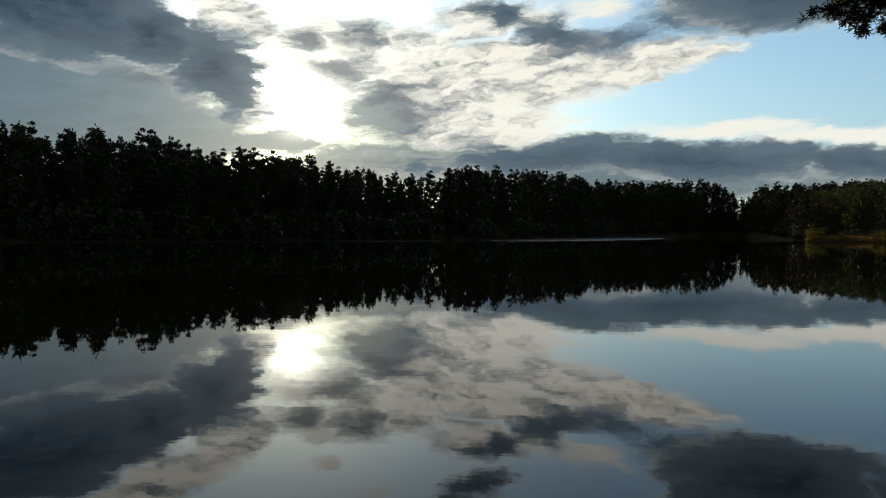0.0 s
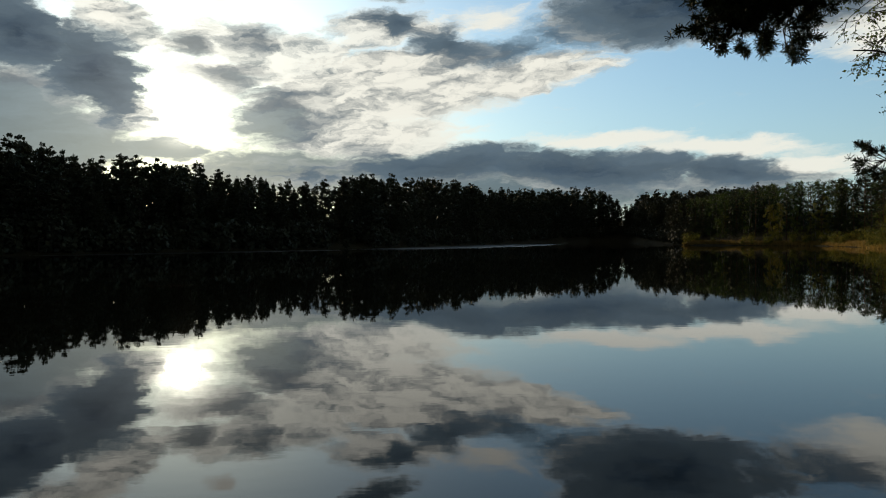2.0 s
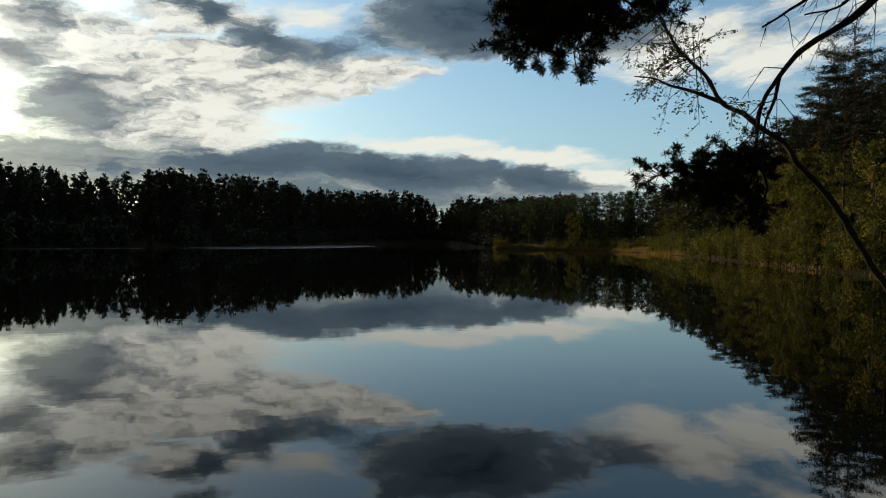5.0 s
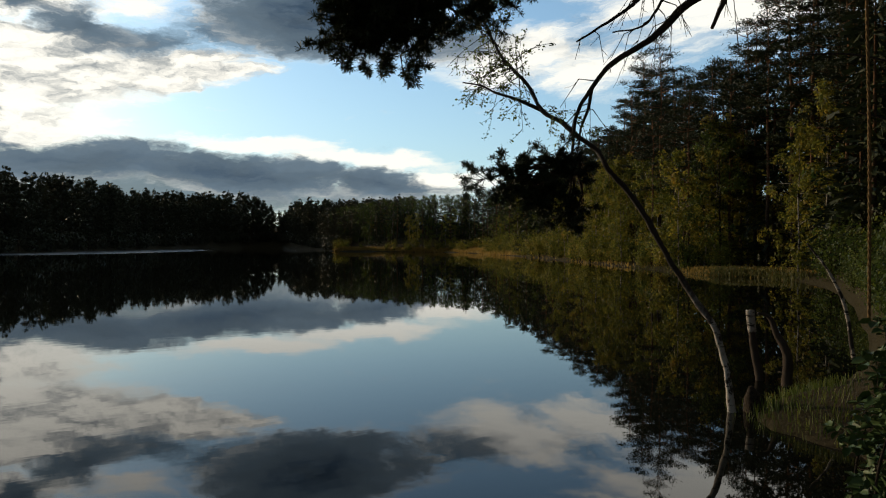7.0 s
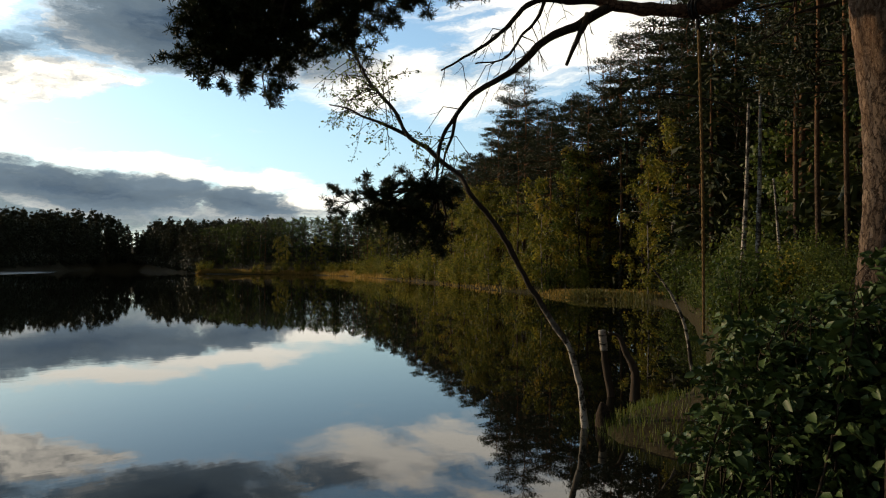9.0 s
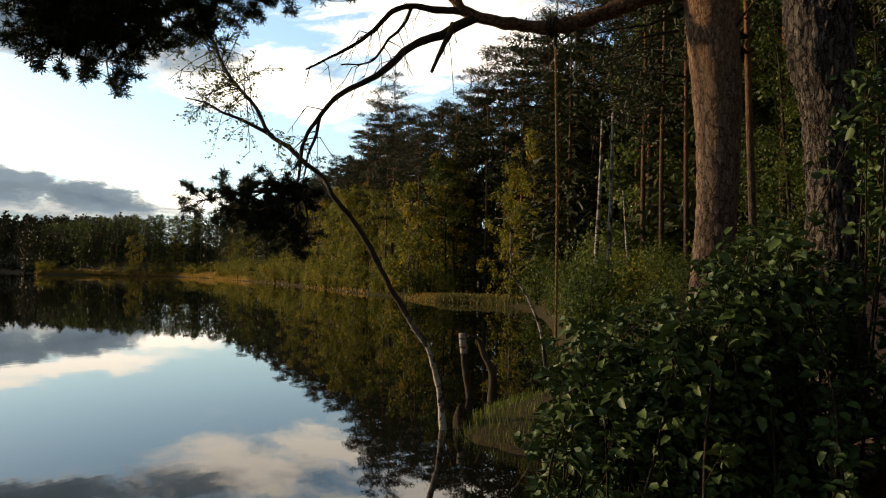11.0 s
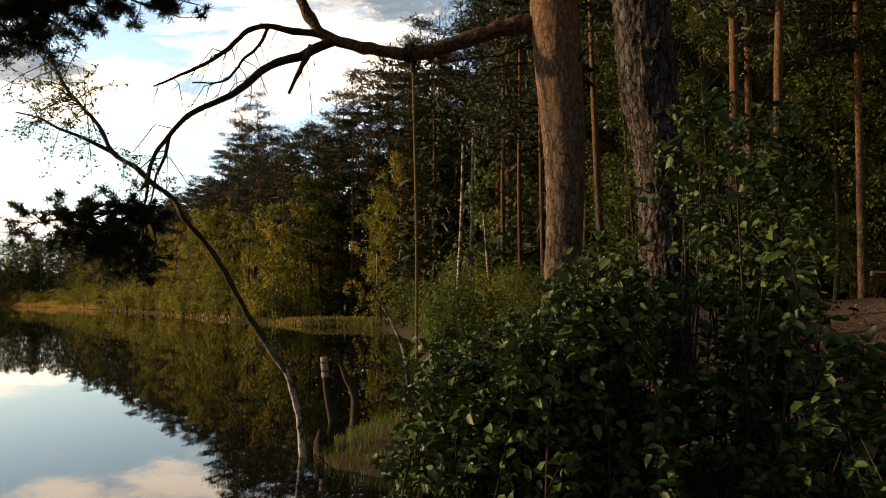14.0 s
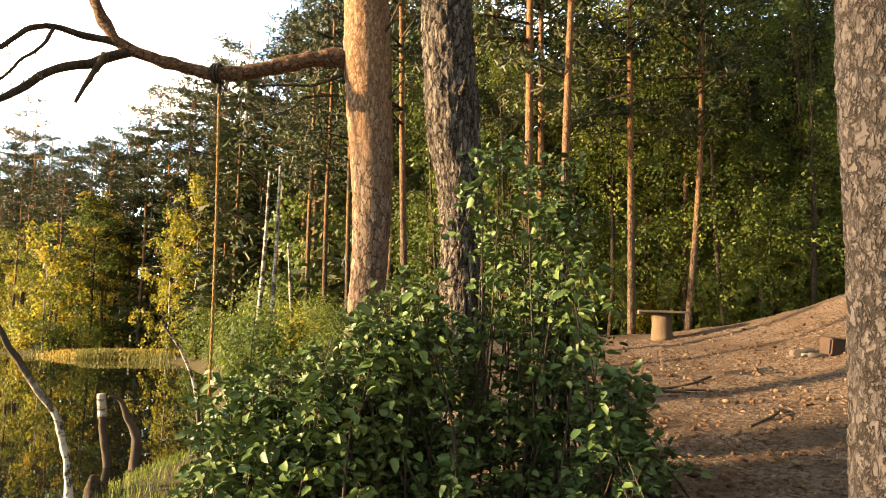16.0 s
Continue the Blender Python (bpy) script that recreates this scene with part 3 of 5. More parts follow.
def pine_shape(seed, tall, bare, spread, limbs, tufts, blade, width, per, r0, sides=6, flat=0.35, thin=0.16, wood=True, top=0.26):
    """Scots pine: a bare stem, then whorls of level limbs that carry flat pads of needles."""
    rng = np.random.default_rng(seed)
    stem, crown = Geo(), Geo()
    n = 9
    hs = np.linspace(-0.4, tall, n)
    sway = np.cumsum(rng.normal(0, 0.012 * tall / n * 2, (n, 2)), axis=0)
    axis = np.column_stack([sway[:, 0], sway[:, 1], hs])
    stem.tube(axis, r0 * (1 - 0.86 * np.clip(hs, 0, None) / tall), sides)
    whorls = max(3, limbs // 4)
    for i in range(limbs):
        k = min(1.0, max(0.0, (i // 4 + rng.normal(0, 0.14)) / whorls))
        h = (bare + (1 - bare) * k) * tall
        base = np.array([np.interp(h, hs, axis[:, 0]), np.interp(h, hs, axis[:, 1]), h])
        a = rng.uniform(0, 2 * np.pi)
        ln = spread * (top + (1 - top) * (1 - k) ** (0.76 - top)) * min(1.0, 0.55 + 1.6 * k) * rng.uniform(0.45, 1.2)
        way = np.array([np.cos(a), np.sin(a), rng.uniform(-0.12, 0.16) + 0.45 * k**2])
        mid = base + way * ln * 0.55 + np.array([0, 0, -0.04 * ln])
        tip = base + way * ln + np.array([0, 0, 0.10 * ln])
        if wood:
            stem.tube([base, mid, tip], [r0 * 0.24, r0 * 0.14, 0.012], 4)
        pads = max(2, int(round(tufts * ln / spread / 5)))
        t = 0.4 + 0.65 * rng.uniform(0, 1, (pads, 1)) ** 0.7
        mid_pad = base + (tip - base) * t + rng.normal(0, 1, (pads, 3)) * np.array([1, 1, flat]) * spread * 0.09
        at = np.repeat(mid_pad, per * 5, axis=0)
        at = at + rng.normal(0, 1, at.shape) * np.array([1, 1, thin]) * (0.085 * spread + 0.05)
        d = unit(rng.normal(0, 1, at.shape) * np.array([1, 1, 0.3]) + np.array([0, 0, 0.35]) + 0.3 * unit(way))
        crown.blades(at, d, blade * rng.uniform(0.6, 1.2, len(at)), width * rng.uniform(0.7, 1.3, len(at)), rng, 0.5)
    m = per * 6
    tip_at = np.array([axis[-1, 0], axis[-1, 1], tall - 0.35]) + rng.normal(0, 1, (m, 3)) * np.array([0.25, 0.25, 0.16])
    crown.blades(tip_at, unit(rng.normal(0, 0.5, (m, 3)) + [0, 0, 1.0]), blade * 0.8, width * 0.8, rng, 0.5)
    return stem, crown


def spruce_shape(seed, tall, base, spread, whorls, per, blade, width, r0):
    """Spruce: a pointed cone of drooping whorls down to the ground."""
    rng = np.random.default_rng(seed)
    stem, crown = Geo(), Geo()
    stem.tube([(0, 0, -0.4), (0, 0, tall * 0.5), (0, 0, tall)], [r0, r0 * 0.55, 0.01], 5)
    for i in range(whorls):
        k = (i + rng.uniform(0, 0.6)) / whorls
        h = tall * (base + (1 - base) * k)
        ln = spread * (1 - k) ** 0.85 * rng.uniform(0.7, 1.15) + 0.12
        for a in rng.uniform(0, 2 * np.pi, 6):
            m = max(2, int(per * ln / spread))
            t = rng.uniform(0.1, 1, m)
            at = np.column_stack([np.cos(a) * ln * t, np.sin(a) * ln * t, h - 0.32 * ln * t**1.4 + rng.normal(0, 0.08, m)])
            at[:, :2] += rng.normal(0, 0.10 * ln + 0.05, (m, 2))
            d = unit(np.column_stack([np.full(m, np.cos(a)), np.full(m, np.sin(a)), np.full(m, -0.25)]) + rng.normal(0, 0.55, (m, 3)))
            crown.blades(at, d, blade * rng.uniform(0.6, 1.2, m), width * rng.uniform(0.7, 1.3, m), rng, 0.5)
    m = 8
    crown.blades(np.column_stack([np.zeros((m, 2)), np.linspace(tall * 0.9, tall, m)]), unit(rng.normal(0, 0.5, (m, 3)) + [0, 0, 1.2]), blade * 0.7, width * 0.6, rng)
    return stem, crown


def birch_shape(seed, tall, bare, spread, limbs, leaves, size, r0, lean=0.05):
    """Birch or alder: a slim stem, fine rising limbs and hanging leaves."""
    rng = np.random.default_rng(seed)
    stem, crown = Geo(), Geo()
    n = 8
    hs = np.linspace(-0.3, tall * 0.97, n)
    sway = np.cumsum(rng.normal(0, 0.02 * tall / n * 2, (n, 2)) + rng.normal(0, lean, 2) * tall / n, axis=0)
    axis = np.column_stack([sway[:, 0], sway[:, 1], hs])
    stem.tube(axis, r0 * (1 - 0.88 * np.clip(hs, 0, None) / tall), 6)
    per = max(4, leaves // limbs)
    for i in range(limbs):
        u = bare + (1 - bare) * (i + rng.uniform(0, 0.9)) / limbs
        h = u * tall * 0.95
        base = np.array([np.interp(h, hs, axis[:, 0]), np.interp(h, hs, axis[:, 1]), h])
        a = rng.uniform(0, 2 * np.pi)
        k = (u - bare) / (1 - bare)
        ln = spread * (0.35 + 0.85 * np.sin(np.pi * min(0.97, 0.18 + 0.8 * k))) * rng.uniform(0.6, 1.2)
        way = np.array([np.cos(a), np.sin(a), 0.25 + 0.8 * k])
        mid, tip = base + way * ln * 0.5, base + way * ln + np.array([0, 0, -0.22 * ln])
        stem.tube([base, mid, tip], [r0 * 0.2, r0 * 0.1, 0.006], 4)
        # hanging sprays
        m = per
        spray = rng.integers(0, 5, m)
        off = rng.normal(0, 0.18 * ln + 0.1, (5, 3)) * np.array([1, 1, 0.5]) + (tip - base) * rng.uniform(0.35, 1.05, (5, 1))
        skin = unit(rng.normal(0, 1, (m, 3))) * rng.uniform(0.55, 1.15, (m, 1)) * np.array([1.0, 1.0, 1.25])
        at = base + off[spray] + skin * 0.27 * (0.5 + 0.16 * tall ** 0.5) - np.array([0, 0, 0.2])
        clump_leaves(crown, at, skin + 0.6 * unit(off[spray]), size * rng.uniform(0.6, 1.25, m), rng)
    return stem, crown


def shrub_shape(seed, tall, wide, leaves, size):
    rng = np.random.default_rng(seed)
    stem, crown = Geo(), Geo()
    for i in range(9):
        a, r = rng.uniform(0, 6.28), wide * rng.uniform(0.2, 0.8)
        top = np.array([np.cos(a) * r, np.sin(a) * r, tall * rng.uniform(0.6, 1.0)])
        stem.tube([(0, 0, -0.1), top * np.array([0.4, 0.4, 0.55]), top], [0.02, 0.013, 0.004], 4)
        m = leaves // 9
        t = rng.uniform(0.15, 1.08, m)[:, None]
        at = top * t * np.array([1, 1, 1]) + rng.normal(0, 0.18 * wide + 0.05, (m, 3)) * np.array([1, 1, 0.6])
        at[:, 2] = np.maximum(at[:, 2], 0.03)
        clump_leaves(crown, at, at - np.array([0, 0, tall * 0.4]), size * rng.uniform(0.6, 1.3, m), rng, 0.66, 0.8)
    return stem, crown


class Kind:
    """A tree shape whose meshes are shared by all its copies, or laid into one big mesh."""

    def __init__(self, shape, stem_mat, crown_mat, name, label, category="tree"):
        self.stem, self.crown = (g.arrays() for g in shape)
        self.sm, self.cm = shape[0].mesh("trunk", stem_mat), shape[1].mesh("crown", crown_mat, False)
        self.name, self.label, self.category = name, label, category

    def plant(self, x, y, size, turn, group, z=None, label=None):
        at = (x, y, (z_at(x, y) if z is None else z) - 0.05)
        ob = root(self.name, at, label or self.label, self.category, group, turn=turn, size=size)
        part("trunk", None, None, ob, mesh=self.sm)
        part("crown", None, None, ob, mesh=self.cm)
        return ob


def lay(geo_s, geo_c, kind, x, y, z, size, turn):
    c, s = math.cos(turn) * size, math.sin(turn) * size
    m = np.array([[c, -s, 0], [s, c, 0], [0, 0, size]])
    geo_s.add(kind.stem[0] @ m.T + (x, y, z), kind.stem[1])
    geo_c.add(kind.crown[0] @ m.T + (x, y, z), kind.crown[1])


def scatter(rng, n, x0, x1, y0, y1, s0, s1, gap=1.2, tries=40):
    """Places on land between s0 and s1 metres from the water, at least gap apart."""
    x, y = rng.uniform(x0, x1, n * tries), rng.uniform(y0, y1, n * tries)
    s = shore_distance(x, y)
    got = []
    for a, b, d in zip(x, y, s):
        if s0 < d < s1 and (a - 46.5) ** 2 + (b - 27.0) ** 2 > 22 and all((a - p) ** 2 + (b - q) ** 2 > gap * gap for p, q in got):
            got.append((a, b))
            if len(got) == n:
                break
    return got


# ---------------------------------------------------------------- woods across the lake
LINE_AZ = [-60, -32, -26, -21, -18.5, -16.8, -12, -8.5, -4, -1, 4.4, 10, 14.3, 21.4, 23, 24.9, 28, 32, 37, 40, 43, 47, 49.5, 51, 54, 57, 59.5, 60.7, 62.6, 65, 68, 75]
LINE_EL = [7.3, 7.3, 7.3, 7.0, 5.9, 6.3, 6.3, 5.2, 4.7, 5.0, 5.3, 4.7, 4.0, 4.1, 2.7, 3.8, 3.6, 4.1, 4.4, 4.8, 6.0, 8.0, 9.8, 13.0, 16.5, 16.5, 18.5, 21.0, 24.0, 26, 28, 32]


def grown(kind_tall, x, y, z, share):
    """Scale of a tree whose top reaches that share of the skyline seen from the bank."""
    el = np.interp(math.degrees(math.atan2(x, y)), LINE_AZ, LINE_EL)
    top = EYE + math.hypot(x, y) * math.tan(radians(el))
    return max(0.3, (z + (top - z) * share - z) / kind_tall)


def on_point(x, y):
    return x > 96 and y < 212 + (x - 100) * 0.55


far_kinds = [
    Kind(pine_shape(11, 17, 0.22, 2.6, 40, 11, 0.65, 0.32, 4, 0.17, 5, 0.5, 0.5, top=0.08), bark_far, needles_far, "pine_tree", "dark pine standing in the woods across the lake"),
    Kind(pine_shape(12, 16, 0.18, 2.9, 44, 11, 0.65, 0.32, 4, 0.17, 5, 0.5, 0.5, top=0.08), bark_far, needles_far, "pine_tree", "broad dark pine in the woods across the lake"),
    Kind(pine_shape(13, 18, 0.3, 2.3, 40, 11, 0.65, 0.32, 4, 0.16, 5, 0.5, 0.5, top=0.08), bark_far, needles_far, "pine_tree", "tall slim pine in the woods across the lake"),
    Kind(spruce_shape(14, 16, 0.03, 2.3, 28, 5, 0.85, 0.36, 0.15), bark_far, needles_far, "spruce_tree", "dark pointed spruce in the woods across the lake"),
    Kind(spruce_shape(15, 14, 0.03, 2.0, 26, 5, 0.8, 0.36, 0.14), bark_far, needles_far, "spruce_tree", "slim dark spruce in the woods across the lake"),
    Kind(birch_shape(16, 12, 0.1, 2.2, 28, 800, 0.5, 0.09), bark_far, needles_far, "birch_tree", "shaded birch on the far bank of the lake"),
]
far_tall = [17.6, 16.6, 18.4, 16.3, 14.3, 12.2]
# plainer shapes for the rows behind
rear_kinds = [
    Kind(pine_shape(11, 17, 0.16, 2.8, 28, 11, 0.75, 0.42, 3, 0.17, 4, 0.5, 0.6, False, 0.08), bark_far, needles_far, "pine_tree", ""),
    Kind(pine_shape(12, 16, 0.16, 3.0, 28, 11, 0.75, 0.42, 3, 0.17, 4, 0.5, 0.6, False, 0.08), bark_far, needles_far, "pine_tree", ""),
    Kind(pine_shape(13, 18, 0.16, 2.6, 28, 11, 0.75, 0.42, 3, 0.16, 4, 0.5, 0.6, False, 0.08), bark_far, needles_far, "pine_tree", ""),
    Kind(spruce_shape(14, 16, 0.03, 2.3, 24, 4, 0.95, 0.42, 0.15), bark_far, needles_far, "spruce_tree", ""),
    Kind(spruce_shape(15, 14, 0.03, 2.0, 22, 4, 0.9, 0.42, 0.14), bark_far, needles_far, "spruce_tree", ""),
]
rng = np.random.default_rng(5)
back_s, back_c = Geo(), Geo()
for x, y in scatter(rng, 95, -100, 0, 50, 160, 0.8, 8.0, 1.9, 200) + scatter(rng, 170, 0, 195, 160, 460, 0.8, 9.0, 2.2, 200):
    if on_point(x, y):
        continue
    j = rng.choice(6, p=[0.25, 0.21, 0.2, 0.13, 0.11, 0.1])
    z = z_at(x, y)
    size, turn = grown(far_tall[j], x, y, z, rng.uniform(0.5, 0.93)), rng.uniform(0, 360)
    if j < 3 and shore_distance(x, y) > 2.6:
        lay(back_s, back_c, far_kinds[j], x, y, z, size, radians(turn))
    else:
        far_kinds[j].plant(x, y, size, turn, "woods across the lake", z)
for x, y in scatter(rng, 290, -110, 10, 55, 190, 5.0, 42.0, 2.0, 60) + scatter(rng, 430, 0, 205, 160, 490, 6.0, 42.0, 2.3, 60):
    if on_point(x, y):
        continue
    j = rng.choice(5, p=[0.28, 0.24, 0.22, 0.14, 0.12])
    z = z_at(x, y)
    lay(back_s, back_c, rear_kinds[j], x, y, z, grown(far_tall[j], x, y, z, rng.uniform(0.72, 1.06)), rng.uniform(0, 6.28))
for x, y in scatter(rng, 150, -60, 15, 100, 200, 4.0, 24.0, 1.6, 80) + scatter(rng, 120, -110, 10, 60, 200, 22.0, 46.0, 2.0, 60) + scatter(rng, 170, 0, 215, 160, 500, 22.0, 46.0, 2.3, 60):
    if not on_point(x, y):
        j = rng.choice([3, 4])
        z = z_at(x, y)
        lay(back_s, back_c, rear_kinds[j], x, y, z, grown(far_tall[j], x, y, z, rng.uniform(0.6, 0.9)), rng.uniform(0, 6.28))
low = Kind(shrub_shape(17, 2.4, 1.6, 260, 0.5), bark_far, needles_far, "shrub", "")
for x, y in scatter(rng, 230, -100, 0, 50, 160, 0.3, 7.0, 0.9, 120) + scatter(rng, 300, 0, 195, 160, 460, 0.3, 6.0, 0.9, 120):
    if not on_point(x, y):
        lay(back_s, back_c, low, x, y, z_at(x, y), rng.uniform(0.9, 2.2), rng.uniform(0, 6.28))
far_woods = root("far_woods", (0, 0, 0), "dense dark woods filling the slope across the lake", "woods", kind="stuff")
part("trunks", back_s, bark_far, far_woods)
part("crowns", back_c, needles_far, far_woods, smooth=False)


# ---------------------------------------------------------------- sunlit point and the shore to the right
mid_kinds = [
    Kind(pine_shape(21, 15, 0.5, 2.1, 30, 26, 0.2, 0.036, 12, 0.14, 6, 0.3, 0.3), bark_thin, needles, "pine_tree", "tall pine with an orange stem by the shore"),
    Kind(pine_shape(22, 16, 0.36, 2.3, 36, 26, 0.2, 0.036, 12, 0.15, 6, 0.3, 0.3), bark_thin, needles, "pine_tree", "bushy green pine with an orange stem by the shore"),
    Kind(pine_shape(23, 13, 0.28, 1.9, 36, 22, 0.2, 0.036, 12, 0.12, 6, 0.3, 0.3), bark_thin, needles, "pine_tree", "young green pine by the shore"),
    Kind(birch_shape(24, 9, 0.10, 1.6, 22, 3600, 0.18, 0.07), birch_white, leaf_gold, "birch_tree", "slim birch with yellowing autumn leaves"),
    Kind(birch_shape(25, 7, 0.08, 1.4, 20, 3000, 0.17, 0.06), birch_white, leaf_gold, "birch_tree", "small birch with golden autumn leaves"),
    Kind(birch_shape(26, 8, 0.08, 1.4, 24, 3300, 0.165, 0.07), bark_twig, leaf_green, "alder_tree", "green leafy alder at the water's edge"),
    Kind(spruce_shape(27, 12, 0.05, 1.9, 34, 9, 0.5, 0.16, 0.12), bark_thin, needles, "spruce_tree", "dark green spruce among the shore trees"),
]
shrub_kinds = [
    Kind(shrub_shape(31, 1.5, 1.0, 1150, 0.10), bark_twig, leaf_gold, "shrub", "low yellowing shrub on the bank", "shrub"),
    Kind(shrub_shape(32, 1.8, 1.1, 1350, 0.10), bark_twig, leaf_green, "shrub", "green leafy shrub in the undergrowth", "shrub"),
]
mid_tall = [15.5, 16.5, 13.6, 9.2, 7.2, 8.2, 12.2]
lite_kinds = [
    Kind(pine_shape(28, 16, 0.3, 2.3, 32, 16, 0.34, 0.085, 6, 0.15, 5, 0.3, 0.3), bark_thin, needles, "pine_tree", ""),
    Kind(spruce_shape(29, 14, 0.03, 2.2, 28, 6, 0.6, 0.24, 0.12), bark_thin, needles, "spruce_tree", ""),
    Kind(birch_shape(30, 10, 0.08, 2.0, 30, 1100, 0.26, 0.07), birch_white, leaf_green, "birch_tree", ""),
]
tall_leafy = Kind(birch_shape(34, 12, 0.12, 2.0, 40, 7600, 0.105, 0.09), bark_twig, leaf_green, "aspen_tree", "tall aspen with light green leaves at the edge of the clearing")
near_leafy = Kind(birch_shape(36, 8, 0.05, 1.4, 30, 6200, 0.10, 0.06), bark_twig, leaf_green, "alder_tree", "green leafy young tree at the edge of the clearing")
lite_tall = [16.5, 14.3, 10.2]
rng = np.random.default_rng(8)
# the low point: bare stemmed trees with reeds before them
for x, y in scatter(rng, 95, 96, 190, 110, 260, 1.5, 20, 2.0, 200):
    if not on_point(x, y):
        continue
    j = rng.choice(7, p=[0.30, 0.16, 0.12, 0.16, 0.12, 0.11, 0.03])
    if (y > 176 and x < 124) or (y > 190 and rng.uniform() < 0.5):
        continue
    z = z_at(x, y)
    mid_kinds[j].plant(x, y, min(1.2, grown(mid_tall[j], x, y, z, rng.uniform(0.6, 0.98))), rng.uniform(0, 360), "trees on the low point", z)
for x, y in scatter(rng, 110, 41, 112, 27, 145, 0.8, 18, 1.8, 260):
    j = rng.choice(7, p=[0.28, 0.28, 0.12, 0.12, 0.04, 0.09, 0.07])
    z = z_at(x, y)
    mid_kinds[j].plant(x, y, min(1.35 if 3 <= j <= 5 else 1.5, grown(mid_tall[j], x, y, z, rng.uniform(0.68, 1.06))), rng.uniform(0, 360), "trees along the right shore", z)
for x, y in scatter(rng, 44, 40, 112, 24, 145, 0.2, 3.0, 1.4, 260):
    shrub_kinds[rng.choice(2, p=[0.6, 0.4])].plant(x, y, rng.uniform(0.8, 1.6), rng.uniform(0, 360), "shrubs along the right shore")
for x, y in scatter(rng, 26, 38, 80, 20, 80, 0.6, 4.5, 2.8, 300):
    j = rng.choice([3, 4, 5], p=[0.5, 0.3, 0.2])
    mid_kinds[j].plant(x, y, rng.uniform(0.85, 1.4), rng.uniform(0, 360), "birches at the water's edge")
for x, y in scatter(rng, 16, 42, 60, 22, 44, 3.0, 16, 2.4, 300):
    mid_kinds[rng.choice([3, 4, 5], p=[0.45, 0.2, 0.35])].plant(x, y, rng.uniform(1.0, 1.5), rng.uniform(0, 360), "birches at the water's edge")
for x, y in scatter(rng, 30, 40, 66, 12, 42, 4.0, 18, 1.6, 300):
    shrub_kinds[rng.choice(2, p=[0.4, 0.6])].plant(x, y, rng.uniform(1.3, 2.4), rng.uniform(0, 360), "undergrowth of the near wood")
for x, y in scatter(rng, 40, 96, 130, 110, 214, 0.3, 4.0, 1.5, 300):
    shrub_kinds[0].plant(x, y, rng.uniform(1.0, 2.4), rng.uniform(0, 360), "shrubs on the low point")
for x, y in scatter(rng, 46, 60, 112, 52, 142, 0.2, 3.2, 1.8, 300):
    shrub_kinds[0].plant(x, y, rng.uniform(1.2, 2.8), rng.uniform(0, 360), "golden shrubs along the shore", None, "tall golden shrub in autumn leaf at the water's edge")
for x, y in scatter(rng, 44, 13, 32, 5.5, 16, 0.5, 9.0, 1.1, 300):
    if 62 < math.degrees(math.atan2(x, y)) < 75:
        shrub_kinds[1].plant(x, y, rng.uniform(0.45, 0.95), rng.uniform(0, 360), "undergrowth behind the bank")
for x, y in scatter(rng, 60, 10.5, 22, 1.5, 7, 0.5, 9.0, 0.9, 300):
    if 71 < math.degrees(math.atan2(x, y)) < 83 and math.hypot(x - 10.1, y - 1.9) > 1.2:
        shrub_kinds[1].plant(x, y, rng.uniform(0.3, 0.55), rng.uniform(0, 360), "undergrowth behind the bank")
mid_s, mid_c, mid_l, mid_b = Geo(), Geo(), Geo(), Geo()
for x, y in scatter(rng, 260, 42, 240, -30, 290, 10, 48, 2.6, 60) + scatter(rng, 210, 98, 200, 105, 270, 5, 46, 1.8, 60) + scatter(rng, 250, 27, 75, -60, 22, 10, 120, 1.8, 30) + scatter(rng, 45, 25, 62, 2, 26, 2.5, 24, 1.8, 60):
    j = rng.choice(3, p=[0.3, 0.2, 0.5] if x > 96 else [0.45, 0.2, 0.35])
    z = z_at(x, y)
    az = math.degrees(math.atan2(x, y))
    size = grown(lite_tall[j], x, y, z, rng.uniform(0.75, 1.0)) if az < 66 else rng.uniform(1.1, 1.5)
    if math.hypot(x, y) < 46:
        mid_kinds[(1, 6, 5)[j]].plant(x, y, min(size, 1.4) * (1.0, 1.15, 1.25)[j], rng.uniform(0, 360), "trees of the near wood", z)
        continue
    lay(mid_b if j == 2 else mid_s, mid_l if j == 2 else mid_c, lite_kinds[j], x, y, z, min(size, 1.5), rng.uniform(0, 6.28))
mid_woods = root("shore_woods", (0, 0, 0), "green pine woods behind the right shore", "woods", kind="stuff")
part("trunks", mid_s, bark_thin, mid_woods)
part("crowns", mid_c, needles, mid_woods, smooth=False)
part("birch_trunks", mid_b, birch_white, mid_woods)
part("leaves", mid_l, leaf_green, mid_woods, smooth=False)

# tall pines that stand over the right shore
for i, (az, el, d) in enumerate(((50.5, 12.0, 62), (52.1, 14.8, 58), (54.4, 14.2, 62), (57.1, 14.6, 60), (59.2, 15.0, 56), (61.0, 17.8, 50), (62.4, 19.2, 46), (64.0, 19.4, 48), (65.4, 21.0, 42), (66.6, 22.4, 40), (68.0, 23.5, 38), (69.6, 24.5, 40), (71.2, 25.0, 36), (73.0, 26.0, 34), (75.0, 27.0, 36))):
    x, y = 0.35 + d * math.sin(radians(az)), -0.25 + d * math.cos(radians(az))
    while shore_distance(x, y) < 6.0:
        d += 1.0
        x, y = 0.35 + d * math.sin(radians(az)), -0.25 + d * math.cos(radians(az))
    z = z_at(x, y)
    j = (1, 0, 1, 2)[i % 4]
    mid_kinds[j].plant(x, y, min(1.7, (EYE + d * math.tan(radians(el)) - z) / mid_tall[j]), i * 77.0, "tall pines over the right shore", z)

